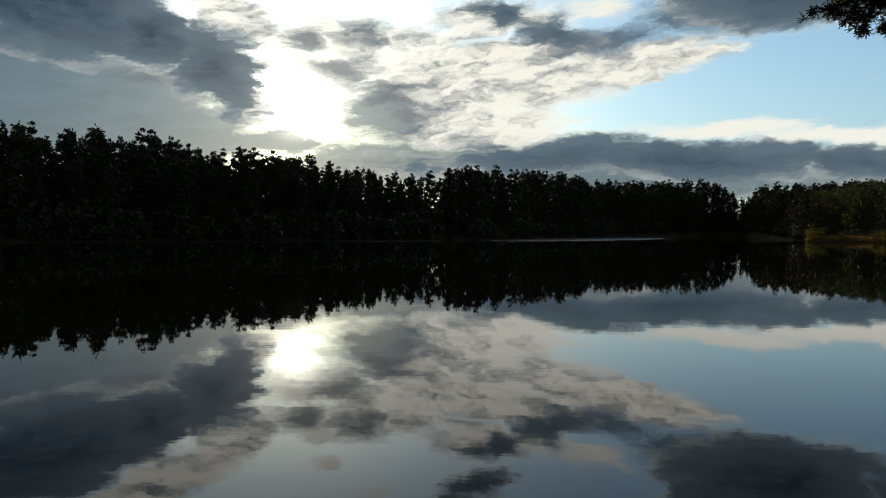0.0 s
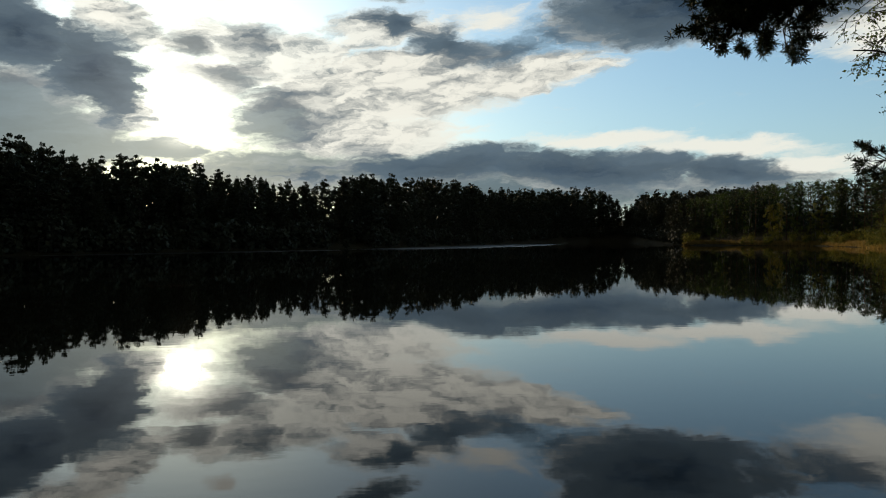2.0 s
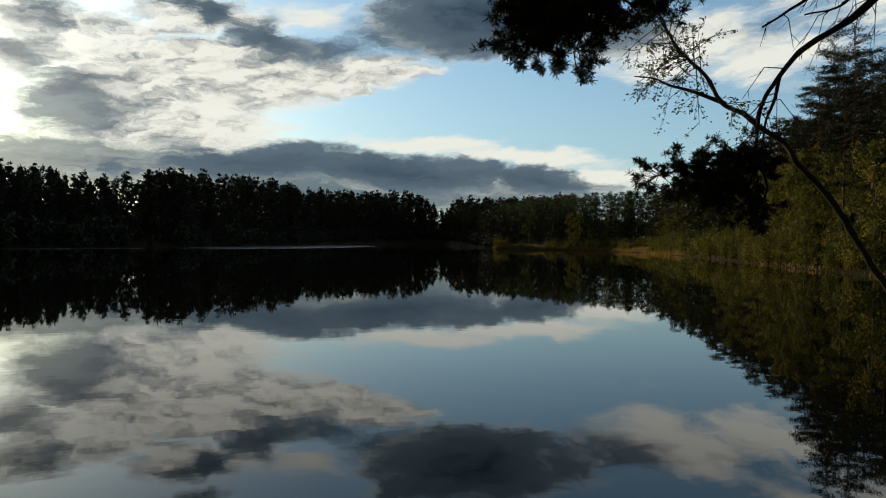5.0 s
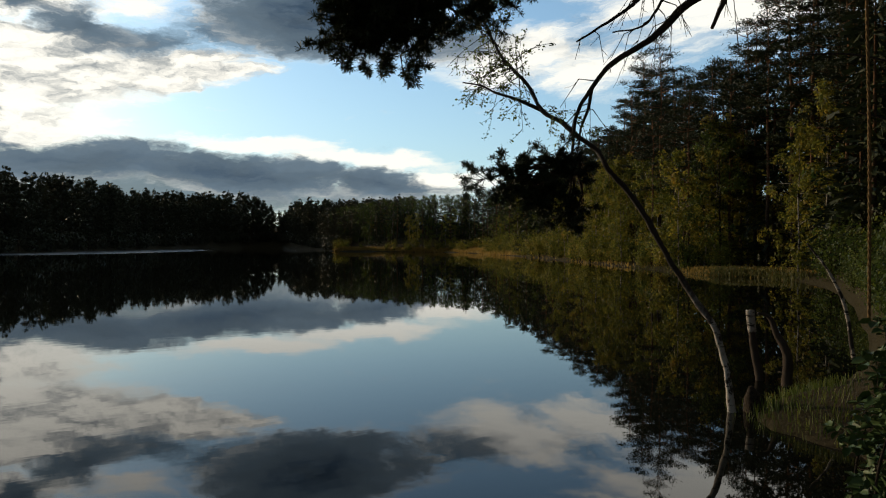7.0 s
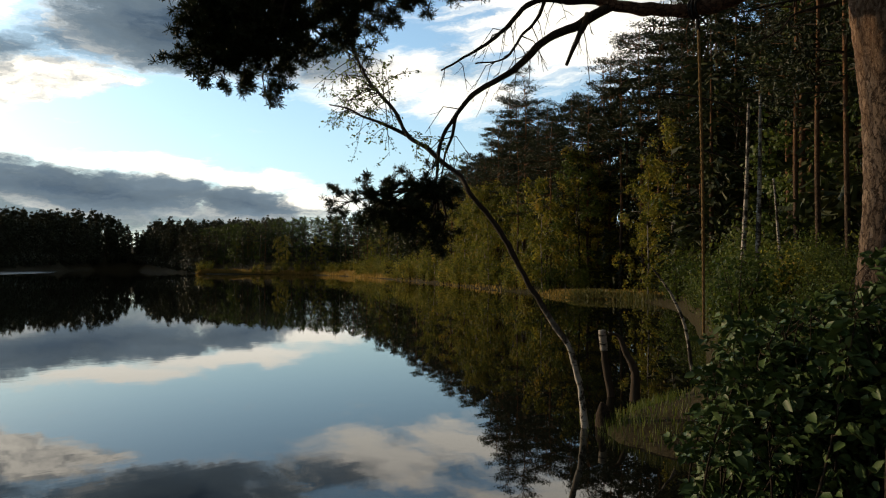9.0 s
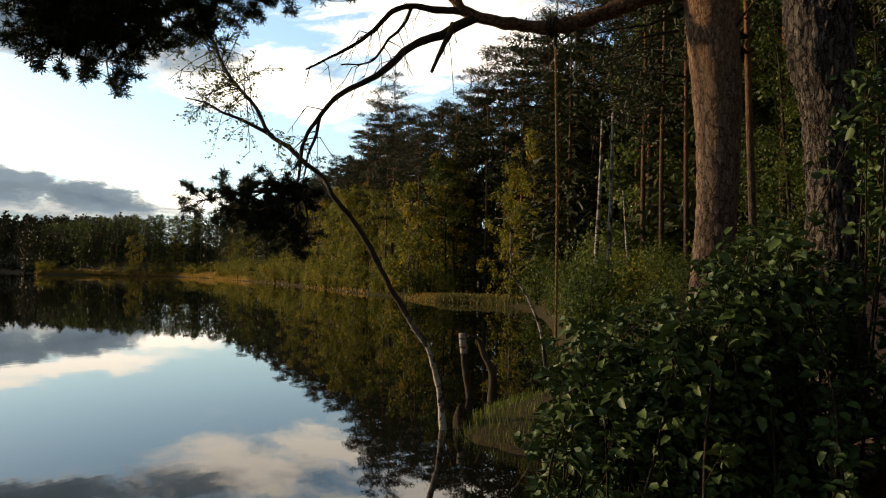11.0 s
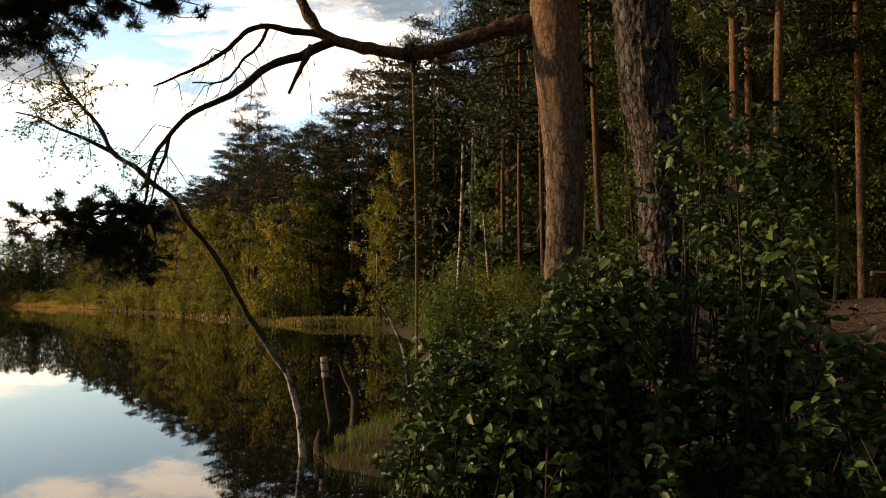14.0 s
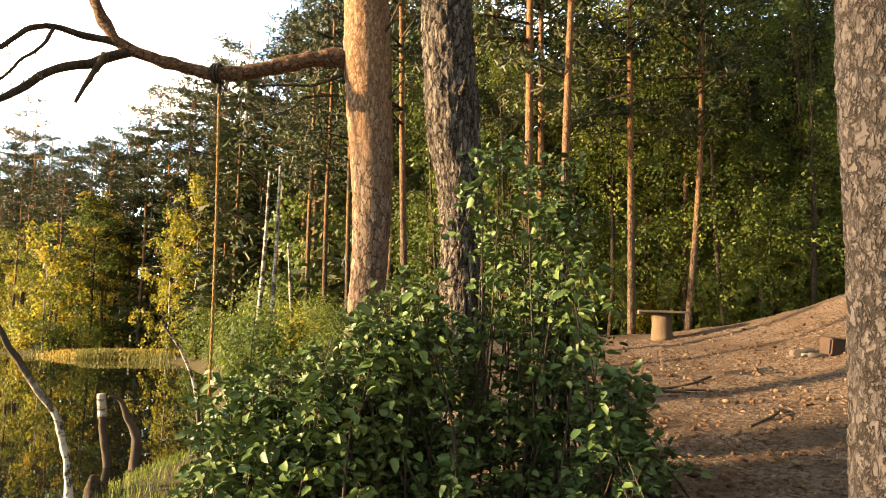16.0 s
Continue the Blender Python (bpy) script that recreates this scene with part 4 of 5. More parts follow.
# the wood close by on the right
for x, y in scatter(rng, 95, 15, 62, -34, 30, 2.0, 60, 1.6, 80):
    az = math.degrees(math.atan2(x, y))
    if math.hypot(x, y) < (29 if 58 < az < 78 else 22.5):
        continue
    j = rng.choice(7, p=[0.34, 0.22, 0.12, 0.10, 0.06, 0.10, 0.06])
    z = z_at(x, y)
    size = rng.uniform(0.85, 1.2)
    if az < 66:
        size = min(size, grown(mid_tall[j], x, y, z, rng.uniform(0.7, 1.0)))
    mid_kinds[j].plant(x, y, size, rng.uniform(0, 360), "trees of the near wood", z)
for x, y in scatter(rng, 130, 13, 46, -26, 28, 0.6, 60, 1.1, 80):
    if math.hypot(x, y) < (14 if y > 3 else 21.5):
        continue
    shrub_kinds[rng.choice(2, p=[0.3, 0.7])].plant(x, y, rng.uniform(0.8, 1.8), rng.uniform(0, 360), "undergrowth of the near wood")


# leafy green edge behind the clearing
for x, y in scatter(rng, 30, 20, 34, -16, 5, 6, 60, 1.7, 120):
    if 22 < math.hypot(x, y) < 32:
        near_leafy.plant(x, y, rng.uniform(0.7, 1.3), rng.uniform(0, 360), "leafy trees behind the clearing", None, "green leafy young tree at the edge of the clearing")


def reeds(n, spots, seed, tall, slim=0.04, inland=2.4):
    rng = np.random.default_rng(seed)
    g = Geo()
    for x, y, rx, ry in spots:
        p = np.column_stack([rng.normal(x, rx, n), rng.normal(y, ry, n)])
        s = shore_distance(p[:, 0], p[:, 1])
        p = p[(s > -0.35) & (s < inland)]
        z = np.maximum(height(p[:, 0], p[:, 1]), -0.1)
        d = unit(rng.normal(0, 0.16, (len(p), 3)) + [0, 0, 1])
        g.blades(np.column_stack([p, z]), d, tall * rng.uniform(0.5, 1.2, len(p)), slim, rng, 1.6)
    return g


def bank_stuff(name, geo, mat, label, category):
    ob = tagged(new(name, geo.mesh(name, mat, False)), label, category, kind="stuff")
    return ob


def along(i, j, n, r):
    return [(a[0] + (b[0] - a[0]) * u, a[1] + (b[1] - a[1]) * u, r, r) for a, b in zip(SHORE[i:j], SHORE[i + 1:j + 1]) for u in np.linspace(0, 1, n)]


bank_stuff("reed_bed", reeds(420, along(24, 29, 9, 2.0), 3, 0.8, 0.10, 3.2), reed_mat, "golden reeds and sedge fringing the low point", "reeds")
bank_stuff("sedge", reeds(9, along(21, 24, 14, 0.8), 5, 0.3, 0.05), reed_mat, "low yellow sedge along the shore", "reeds")
bank_stuff("shore_grass", reeds(60, along(17, 21, 6, 0.8), 4, 0.28, 0.02), grass_mat, "pale green grass at the water's edge", "grass")
bank_stuff("meadow_grass", reeds(7000, [(46.3, 27.0, 1.9, 2.5)], 12, 0.2, 0.05, 9.0), reed_mat, "short pale grass on the open spit", "grass")
bank_stuff("spit_grass", reeds(420, [(43.2, 24.6, 0.7, 0.9), (43.3, 26.0, 0.6, 0.8), (43.6, 27.2, 0.6, 0.8), (42.2, 22.2, 0.8, 0.8), (44.6, 25.4, 0.9, 1.2), (45.0, 28.2, 0.9, 1.0)], 9, 0.36, 0.03, 3.0), grass_mat, "tall light green grass on the spit", "grass")
bank_stuff("bank_grass", reeds(190, [(7.9, 4.0, 0.3, 0.4), (8.5, 4.4, 0.4, 0.3), (9.3, 4.5, 0.5, 0.3), (8.2, 3.4, 0.5, 0.4), (10.1, 4.7, 0.4, 0.25), (10.2, 5.1, 0.25, 0.25)], 6, 0.13, 0.006), leaf_green, "tufts of green grass on the near bank", "grass")


# ---------------------------------------------------------------- great pine with the long limb
def trunk_geo(pts, radii, amp, seed, sides=44, step=0.05, cell=(7, 7, 2.4)):
    """A trunk with plated bark worked into its surface."""
    line, t = curve_points(pts, step)
    run = np.concatenate([[0], np.cumsum(np.linalg.norm(np.diff(np.asarray(pts, float), axis=0), axis=1))])
    r = np.interp(t, run / run[-1], radii)
    g = Geo().tube(line, r, sides)
    v = g.v[0]
    c = np.repeat(np.concatenate([line[:1], line, line[-1:]]), sides, axis=0)
    out = v - c
    ln = np.linalg.norm(out, axis=1)
    for i in range(len(v)):
        p = Vector((v[i][0] * cell[0] + seed, v[i][1] * cell[1], v[i][2] * cell[2]))
        p += 0.7 * noise.noise_vector(p * 0.8)
        d = noise.voronoi(p)[0]
        h = min(1.0, (d[1] - d[0]) * 2.2)
        h = amp * (h - 0.6) + 0.25 * amp * noise.noise(p * 4) + 0.12 * ln[i] * noise.noise(Vector(v[i]) * 1.1)
        v[i] += out[i] / (ln[i] + 1e-6) * h
    return g


def needle_tufts(g, at, rng, per, blade, width, way=None):
    at = np.repeat(np.asarray(at), per, axis=0)
    d = rng.normal(0, 1, at.shape) + np.array([0, 0, 0.25])
    if way is not None:
        d = d + np.repeat(way, per, axis=0)
    g.blades(at, unit(d), blade * rng.uniform(0.65, 1.15, len(at)), width, rng, 0.6)


def twigs(g, rng, pts, n, length, droop, r=0.006, tips=None, sub=2):
    """Fine side shoots along a limb; their ends are gathered in tips."""
    pts = np.asarray(pts)
    for i in range(n):
        u = rng.uniform(0.1, 1.0) * (len(pts) - 1)
        j = min(int(u), len(pts) - 2)
        b = pts[j] + (pts[j + 1] - pts[j]) * (u - j)
        d = unit(rng.normal(0, 1, 3) + unit(pts[j + 1] - pts[j]) * 0.8)
        ln = length * rng.uniform(0.4, 1.1)
        m = b + d * ln * 0.5 + np.array([0, 0, -0.12 * droop * ln])
        e = b + d * ln + np.array([0, 0, -droop * ln])
        g.tube([b, m, e], [r, r * 0.7, r * 0.35], 4)
        if tips is not None:
            tips.append((b, m, e))
        for _ in range(sub):
            d2 = unit(d + rng.normal(0, 0.7, 3))
            s = m + (e - m) * rng.uniform(0, 0.9)
            e2 = s + d2 * ln * 0.4 + np.array([0, 0, -droop * ln * 0.4])
            g.tube([s, (s + e2) / 2 + rng.normal(0, 0.03, 3) * ln, e2], [r * 0.55, r * 0.4, r * 0.25], 4)
            if tips is not None:
                tips.append((s, (s + e2) / 2, e2))


rng = np.random.default_rng(21)
pine = root("pine_tree", (10.15, 1.85, z_at(10.15, 1.85)), "great pine with flaky orange bark and a long lakeward limb", "tree")
pine.matrix_basis = Matrix.Identity(4)
part("trunk", trunk_geo([(10.12, 1.86, 0.1), (10.14, 1.82, 2.1), (10.16, 1.765, 3.1), (10.16, 1.755, 3.9), (10.15, 1.80, 5.1), (10.14, 1.84, 5.9), (10.13, 1.88, 6.9), (10.0, 2.0, 10), (10.1, 1.9, 14)], [0.32, 0.262, 0.252, 0.285, 0.335, 0.352, 0.33, 0.26, 0.1], 0.013, 3.0, 64, 0.035, (13, 13, 5.5)), bark_pine, pine)
LIMB = [(10.15, 1.9, 5.80), (10.02, 2.25, 5.95), (9.91, 2.64, 5.9), (9.76, 3.1, 5.75), (9.61, 3.48, 5.62), (9.45, 3.85, 5.55), (9.27, 4.22, 5.58), (9.12, 4.52, 5.64), (8.95, 4.8, 5.72), (8.83, 5.01, 5.83), (8.76, 5.12, 6.04), (8.69, 5.22, 6.28), (8.62, 5.33, 6.78), (8.3, 5.6, 7.4)]
DEAD = [(8.95, 4.82, 5.71), (8.78, 5.08, 5.55), (8.7, 5.22, 5.45), (8.52, 5.39, 5.35), (8.34, 5.55, 5.21), (8.12, 5.68, 4.95), (7.9, 5.79, 4.73), (7.63, 5.96, 4.53), (7.42, 6.06, 4.37), (7.25, 6.09, 4.18), (7.15, 6.19, 3.99), (6.99, 6.22, 3.74), (6.95, 6.25, 3.52), (6.87, 6.2, 3.21), (6.74, 6.18, 2.98)]
DEAD2 = [(7.2, 6.17, 4.05), (7.15, 6.2, 3.77), (7.02, 6.19, 3.52), (6.92, 6.14, 3.29), (6.8, 6.1, 3.0)]
STUB = [(8.78, 5.09, 5.6), (8.62, 5.15, 5.27), (8.5, 5.2, 5.0), (8.44, 5.23, 4.84)]
UPPER = [(8.86, 4.96, 5.79), (8.6, 5.35, 5.81), (8.34, 5.56, 5.81), (8.11, 5.69, 5.68), (7.89, 5.8, 5.4), (7.63, 5.97, 5.11), (7.36, 6.12, 4.9), (7.05, 6.3, 4.67)]
UPPER2 = [(8.36, 5.54, 5.8), (8.21, 5.56, 5.51), (7.99, 5.68, 5.22), (7.77, 5.79, 4.89), (7.43, 6.03, 4.79)]


def limb_part(pts, r0, r1, name, mat, seed, amp=0.004):
    line, t = curve_points(pts, 0.05)
    g = Geo().tube(line, r0 + (r1 - r0) * t**0.8, 12)
    v = g.v[0]
    v += amp * 3 * np.array([noise.noise_vector(Vector(p) * 6 + Vector((seed, 0, 0))) for p in v])
    return part(name, g, mat, pine), line


_, line_limb = limb_part(LIMB, 0.135, 0.06, "limb", bark_limb, 1, 0.010)
dead_ob, line_dead = limb_part(DEAD, 0.075, 0.014, "dead_branch", bark_twig, 2)
_, line_dead2 = limb_part(DEAD2, 0.025, 0.008, "dead_branch", bark_twig, 3)
_, line_stub = limb_part(STUB, 0.06, 0.022, "broken_branch", bark_twig, 4)
_, line_up = limb_part(UPPER, 0.06, 0.012, "dead_branch", bark_twig, 5)
_, line_up2 = limb_part(UPPER2, 0.028, 0.010, "dead_branch", bark_twig, 6)
g = Geo()
for ln, n, s in ((line_dead, 17, 0.5), (line_up, 14, 0.45), (line_up2, 7, 0.4), (line_dead2, 7, 0.4), (line_stub, 2, 0.2)):
    twigs(g, rng, ln, n, s, 1.0, 0.009)
tagged(part("branchwork", g, bark_twig, pine, "bare drooping twigs"), kind="stuff")

for pts, r in (([(10.07, 2.16, 5.74), (9.77, 2.51, 5.47), (9.43, 2.89, 5.35), (9.1, 3.2, 5.22)], 0.028), ([(10.05, 2.26, 5.4), (9.77, 2.51, 5.3), (9.6, 2.67, 5.2), (9.49, 2.74, 5.05), (9.25, 3.0, 4.85)], 0.024), ([(10.05, 1.6, 6.3), (9.6, 1.3, 6.55), (9.1, 1.2, 6.6)], 0.02), ([(10.1, 1.55, 5.3), (9.7, 1.2, 5.5), (9.5, 1.0, 5.45)], 0.022)):
    _, ln = limb_part(pts, r, 0.007, "dead_branch", bark_twig, r * 100, 0.003)
    g = Geo()
    twigs(g, rng, ln, 6, 0.35, 0.2, 0.006)
    tagged(part("branchwork", g, bark_twig, pine), kind="stuff")

# living sprays that hang at the end of the limb and overhead
def spray(name, tips_at, label, seed, n_tuft, size, origin, lush=22):
    """A pine spray: shoots from origin out to each tip, set with needle tufts."""
    rng = np.random.default_rng(seed)
    wood, green = Geo(), Geo()
    for x, y, z in tips_at:
        tip = np.array([x, y, z])
        line, t = curve_points([np.array(origin), (np.array(origin) + tip) / 2 + rng.normal(0, 0.12, 3), tip], 0.2)
        wood.tube(line, 0.024 - 0.018 * t, 5)
        tips = []
        twigs(wood, rng, line[len(line) // 2:], 9, size, -0.1, 0.006, tips, 2)
        for b, m, e in tips:
            at = np.concatenate([e + rng.normal(0, 0.03, (n_tuft, 3)), (m + e)[None] / 2, (m + 2 * e)[None] / 3, (3 * m + e)[None] / 4])
            needle_tufts(green, at, rng, lush, 0.062, 0.0065, np.repeat(unit((e - b)[None]) * 0.7, len(at), axis=0))
    a = part(name, wood, bark_twig, pine)
    part("needles", green, needles, a, label, False)


def polar(az, el, d):
    return (d * math.sin(radians(az)), d * math.cos(radians(az)), EYE + d * math.tan(radians(el)))


hang = [polar(a + 2.2, e, d) for a, e, d in ((38.2, 5.2, 8.6), (39.6, 6.0, 8.5), (41.5, 6.4, 8.7), (40.0, 3.9, 8.6), (42.5, 3.4, 8.7), (43.6, 2.4, 8.9), (44.3, 6.2, 8.9), (43.0, 4.8, 8.5), (41.0, 4.6, 8.8), (44.5, 4.0, 8.8), (42.2, 5.6, 8.6), (45.2, 7.2, 8.9), (44.4, 2.2, 8.8), (45.6, 1.6, 8.9), (46.0, 3.4, 8.8), (46.4, 5.4, 8.9), (43.8, 3.4, 8.7))]
spray("hanging_branch", hang, "dark green pine needles", 41, 1, 0.28, (6.8, 6.18, 3.05), 18)
over = [polar(a, e, d) for a, e, d in ((31.0, 15.2, 6.1), (33.0, 15.0, 6.1), (30.2, 16.0, 6.0), (35.2, 15.2, 6.3), (31.6, 15.8, 6.1), (33.6, 15.9, 6.2), (29.6, 16.2, 6.0), (30.6, 15.2, 6.1), (32.0, 14.8, 6.1), (33.4, 14.6, 6.2), (34.8, 14.8, 6.3), (36.0, 15.6, 6.4), (37.4, 16.4, 6.6), (30.2, 17.6, 6.0), (31.8, 17.0, 6.1), (33.2, 17.2, 6.2), (35.0, 17.6, 6.4), (37.2, 18.2, 6.7), (39.6, 17.6, 7.0), (41.4, 18.4, 7.2), (31, 19.6, 6.1), (34, 19.6, 6.4), (39, 20.2, 7.0), (29.8, 19.2, 6.0), (36.5, 21.0, 6.8), (38.4, 17.4, 6.8), (40.4, 18.4, 7.0), (42.4, 19.6, 7.3), (44.6, 20.4, 7.4), (41.5, 20.6, 7.2), (43.4, 20.8, 7.4), (32, 21.5, 6.2), (44.5, 22.4, 7.5), (30.0, 21.6, 6.0), (35.6, 19.4, 6.5), (33, 18.6, 6.2), (45, 20.5, 7.5), (46.5, 21.5, 7.6), (47.8, 22.6, 7.7), (42.5, 22.5, 7.2), (48.6, 24, 7.7), (38.2, 22.2, 6.9), (40.2, 22.8, 7.1), (50.6, 20.8, 7.7), (52, 21.8, 7.7), (48.4, 21.4, 7.6))]
spray("overhead_branch", over, "dark green pine needles", 42, 1, 0.30, polar(36, 24, 7.0), 24)
line, t = curve_points([polar(36, 24, 7.0), (6.5, 5.0, 6.6), (8.6, 3.4, 8.0), (10.05, 2.0, 8.6)], 0.15)
part("limb", Geo().tube(line, 0.035 + 0.07 * t, 9), bark_twig, pine)
# crown above the view
g, gs = Geo(), Geo()
for i in range(46):
    a, h = rng.uniform(0, 6.28), rng.uniform(9.0, 14.5)
    ln = rng.uniform(1.2, 3.4)
    tip = np.array([10.1 + math.cos(a) * ln, 1.9 + math.sin(a) * ln, h + rng.uniform(0, 1.0)])
    gs.tube([(10.1, 1.9, h - 0.3), tip], [0.05, 0.012], 5)
    at = np.array([10.1, 1.9, h]) + (tip - [10.1, 1.9, h]) * rng.uniform(0.35, 1.05, (16, 1)) + rng.normal(0, 0.3, (16, 3))
    needle_tufts(g, at, rng, 7, 0.22, 0.06)
part("crown_limbs", gs, bark_twig, pine)
part("crown", g, needles, pine, smooth=False)

# rope swing on the limb
rope = root("rope_swing", (0, 0, 0), "long tan rope tied to the pine limb with a black strap", "rope")
line, t = curve_points([(9.49, 3.82, 5.42), (9.50, 3.80, 4.4), (9.51, 3.78, 3.4), (9.51, 3.77, 2.2), (9.51, 3.77, 1.1)], 0.04)
g = Geo()
for s in range(3):
    ph = np.arange(len(line)) * 0.9 + s * 2.094
    g.tube(line + np.column_stack([np.cos(ph), np.sin(ph), 0 * ph]) * 0.010, 0.012, 6)
part("rope", g, rope_mat, rope)
g = Geo()
ph = np.linspace(0, 2 * np.pi, 17)
for k in (-0.03, 0.02, 0.06):
    g.tube(np.column_stack([9.47 + np.cos(ph) * 0.125, 3.83 + k + 0 * ph, 5.56 + np.sin(ph) * 0.125]), 0.018, 6)
g.tube([(9.49, 3.82, 5.44), (9.5, 3.83, 5.30), (9.49, 3.80, 5.24)], [0.03, 0.035, 0.012], 8)
g.tube([(9.5, 3.78, 5.42), (9.52, 3.72, 5.32)], [0.018, 0.012], 6)
part("strap", g, strap_mat, rope, "black webbing strap")

# ---------------------------------------------------------------- dark pine and grey pine
def bare_pine(name, label, pts, radii, amp, seed, mat, cell, crown_seed):
    ob = root(name, (0, 0, 0), label, "tree")
    part("trunk", trunk_geo(pts, radii, amp, seed, 96, 0.025, cell), mat, ob)
    rng = np.random.default_rng(crown_seed)
    top = np.array(pts[-1])
    g, gs = Geo(), Geo()
    for i in range(34):
        a, dz, ln = rng.uniform(0, 6.28), rng.uniform(-3.0, 0.5), rng.uniform(1.0, 2.8)
        b = top + [0, 0, dz]
        tip = b + [math.cos(a) * ln, math.sin(a) * ln, rng.uniform(-0.2, 0.8)]
        gs.tube([b, tip], [0.05, 0.012], 5)
        at = b + (tip - b) * rng.uniform(0.35, 1.05, (14, 1)) + rng.normal(0, 0.28, (14, 3))
        needle_tufts(g, at, rng, 6, 0.22, 0.06)
    tagged(part("limbwork", gs, bark_twig, ob), kind="stuff")
    part("crown", g, needles, ob, smooth=False)
    return ob


dark_pine = bare_pine("pine_tree", "old dark pine trunk with rough furrowed bark above the bush", [(7.47, 0.22, 0.2), (7.45, 0.23, 1.9), (7.45, 0.24, 2.8), (7.45, 0.285, 3.63), (7.45, 0.345, 4.15), (7.45, 0.36, 4.4), (7.44, 0.42, 5.35), (7.43, 0.46, 6.2), (7.4, 0.5, 12.5)], [0.27, 0.225, 0.22, 0.236, 0.272, 0.283, 0.262, 0.255, 0.12], 0.03, 9.0, bark_dark, (17, 17, 3.6), 71)
for h, a, ln in ((4.35, 3.4, 0.28), (4.9, 0.4, 0.3), (3.7, 5.2, 0.3)):
    d = np.array([math.cos(a), math.sin(a), 0.15])
    g = Geo().tube([np.array([7.45, 0.3, h]) + d * 0.2, np.array([7.45, 0.3, h]) + d * (0.25 + ln * 0.6), np.array([7.45, 0.3, h + 0.05]) + d * (0.25 + ln)], [0.05, 0.03, 0.012], 8)
    part("branch_stub", g, bark_dark, dark_pine)
grey_pine = bare_pine("pine_tree", "thick pine trunk with grey scaly bark beside the path", [(3.44, -1.80, 0.3), (3.42, -1.825, 1.3), (3.405, -1.845, 2.7), (3.395, -1.87, 3.6), (3.3, -1.95, 10.5)], [0.25, 0.185, 0.175, 0.17, 0.09], 0.012, 17.0, bark_grey, (26, 26, 11), 72)

for x, y, s in ((21.6, -6.4, 1.0), (22.6, -7.9, 1.1), (23.4, -5.0, 1.15), (21.2, -8.6, 0.9), (24.5, -9.6, 1.2), (22.4, -3.2, 1.05), (24.2, -1.6, 1.2), (21.2, -0.2, 0.8), (23.5, 1.6, 1.0), (25.5, -7.0, 1.3)):
    tall_leafy.plant(x, y, s, rng.uniform(0, 360), "aspens behind the clearing")
# bright young trees at the foot of the slope behind the table
for x, y, s in ((21.0, -6.3, 0.32), (20.7, -5.6, 0.22), (21.6, -7.4, 0.3), (22.5, -6.8, 0.45), (20.9, -4.6, 0.2), (22.0, -9.0, 0.3), (20.6, -2.2, 0.35), (20.3, -1.2, 0.3), (21.4, -3.4, 0.3)):
    near_leafy.plant(x, y, s, rng.uniform(0, 360), "saplings behind the clearing", None, "fresh green sapling at the edge of the sandy clearing")

# ---------------------------------------------------------------- birch leaning out of the water
birch = root("leaning_birch", (0, 0, 0), "birch leaning out of the lake, white at its foot, thin-leaved", "tree")
BIRCH = [(8.10, 4.66, -0.35), (8.08, 4.69, -0.09), (8.06, 4.73, 0.34), (8.01, 4.8, 0.7), (7.94, 4.9, 1.07), (7.84, 5.05, 1.32), (7.72, 5.21, 1.65), (7.59, 5.39, 2.01), (7.45, 5.56, 2.45), (7.31, 5.73, 2.77), (7.16, 5.89, 3.02), (7.16, 6.03, 3.24), (7.04, 6.16, 3.38), (6.97, 6.38, 3.57), (6.9, 6.72, 3.8), (6.88, 7.02, 4.2), (6.85, 7.31, 4.45), (6.84, 7.58, 4.75), (6.85, 7.83, 5.1), (6.85, 8.08, 5.46), (6.88, 8.31, 5.83), (6.95, 8.5, 6.31)]
SIDE = [(6.9, 6.72, 3.8), (6.81, 6.94, 3.92), (6.72, 7.15, 4.03), (6.58, 7.4, 4.14), (6.51, 7.58, 4.25), (6.29, 7.75, 4.3)]
line, t = curve_points(BIRCH, 0.05)
rad = np.interp(t, [0, 0.12, 0.3, 0.55, 1], [0.052, 0.042, 0.034, 0.031, 0.009])
g = Geo().tube(line, rad, 12)
g.v[0] += np.array([0.030 * noise.noise_vector(Vector(p) * 1.9) + 0.014 * noise.noise_vector(Vector(p) * 7) for p in g.v[0]])
part("trunk", g, birch_lean, birch, "peeling white bark, dark above with backlit shade in its colour")
g = Geo().tube([(8.3, 4.58, -0.4), (8.3, 4.55, 0.0), (8.27, 4.55, 0.18), (8.25, 4.56, 0.3)], [0.13, 0.12, 0.10, 0.03], 12)
g.v[0] += 0.03 * np.array([noise.noise_vector(Vector(p) * 6) for p in g.v[0]])
part("stump", g, bark_twig, birch, "dark rotten second stem at the waterline")
side, ts = curve_points(SIDE, 0.05)
part("branch", Geo().tube(side, 0.03 - 0.022 * ts, 8), bark_twig, birch)
rng = np.random.default_rng(33)
g, gl, tips = Geo(), Geo(), []
up = line[int(len(line) * 0.66):]
twigs(g, rng, up, 64, 0.75, 0.12, 0.009, tips, 3)
twigs(g, rng, side, 16, 0.4, 0.3, 0.005, tips, 2)
twigs(g, rng, line[int(len(line) * 0.5):int(len(line) * 0.62)], 9, 0.45, 0.2, 0.006, tips, 2)
for b, m, e in tips:
    k = 8
    at = b + (e - b) * rng.uniform(0.4, 1.05, (k, 1)) + rng.normal(0, 0.025, (k, 3))
    gl.leaves(at, rng.uniform(0.03, 0.055, k), rng)
tagged(part("branchwork", g, bark_twig, birch), kind="stuff")
part("leaves", gl, leaf_green, birch, "sparse small autumn leaves", False)

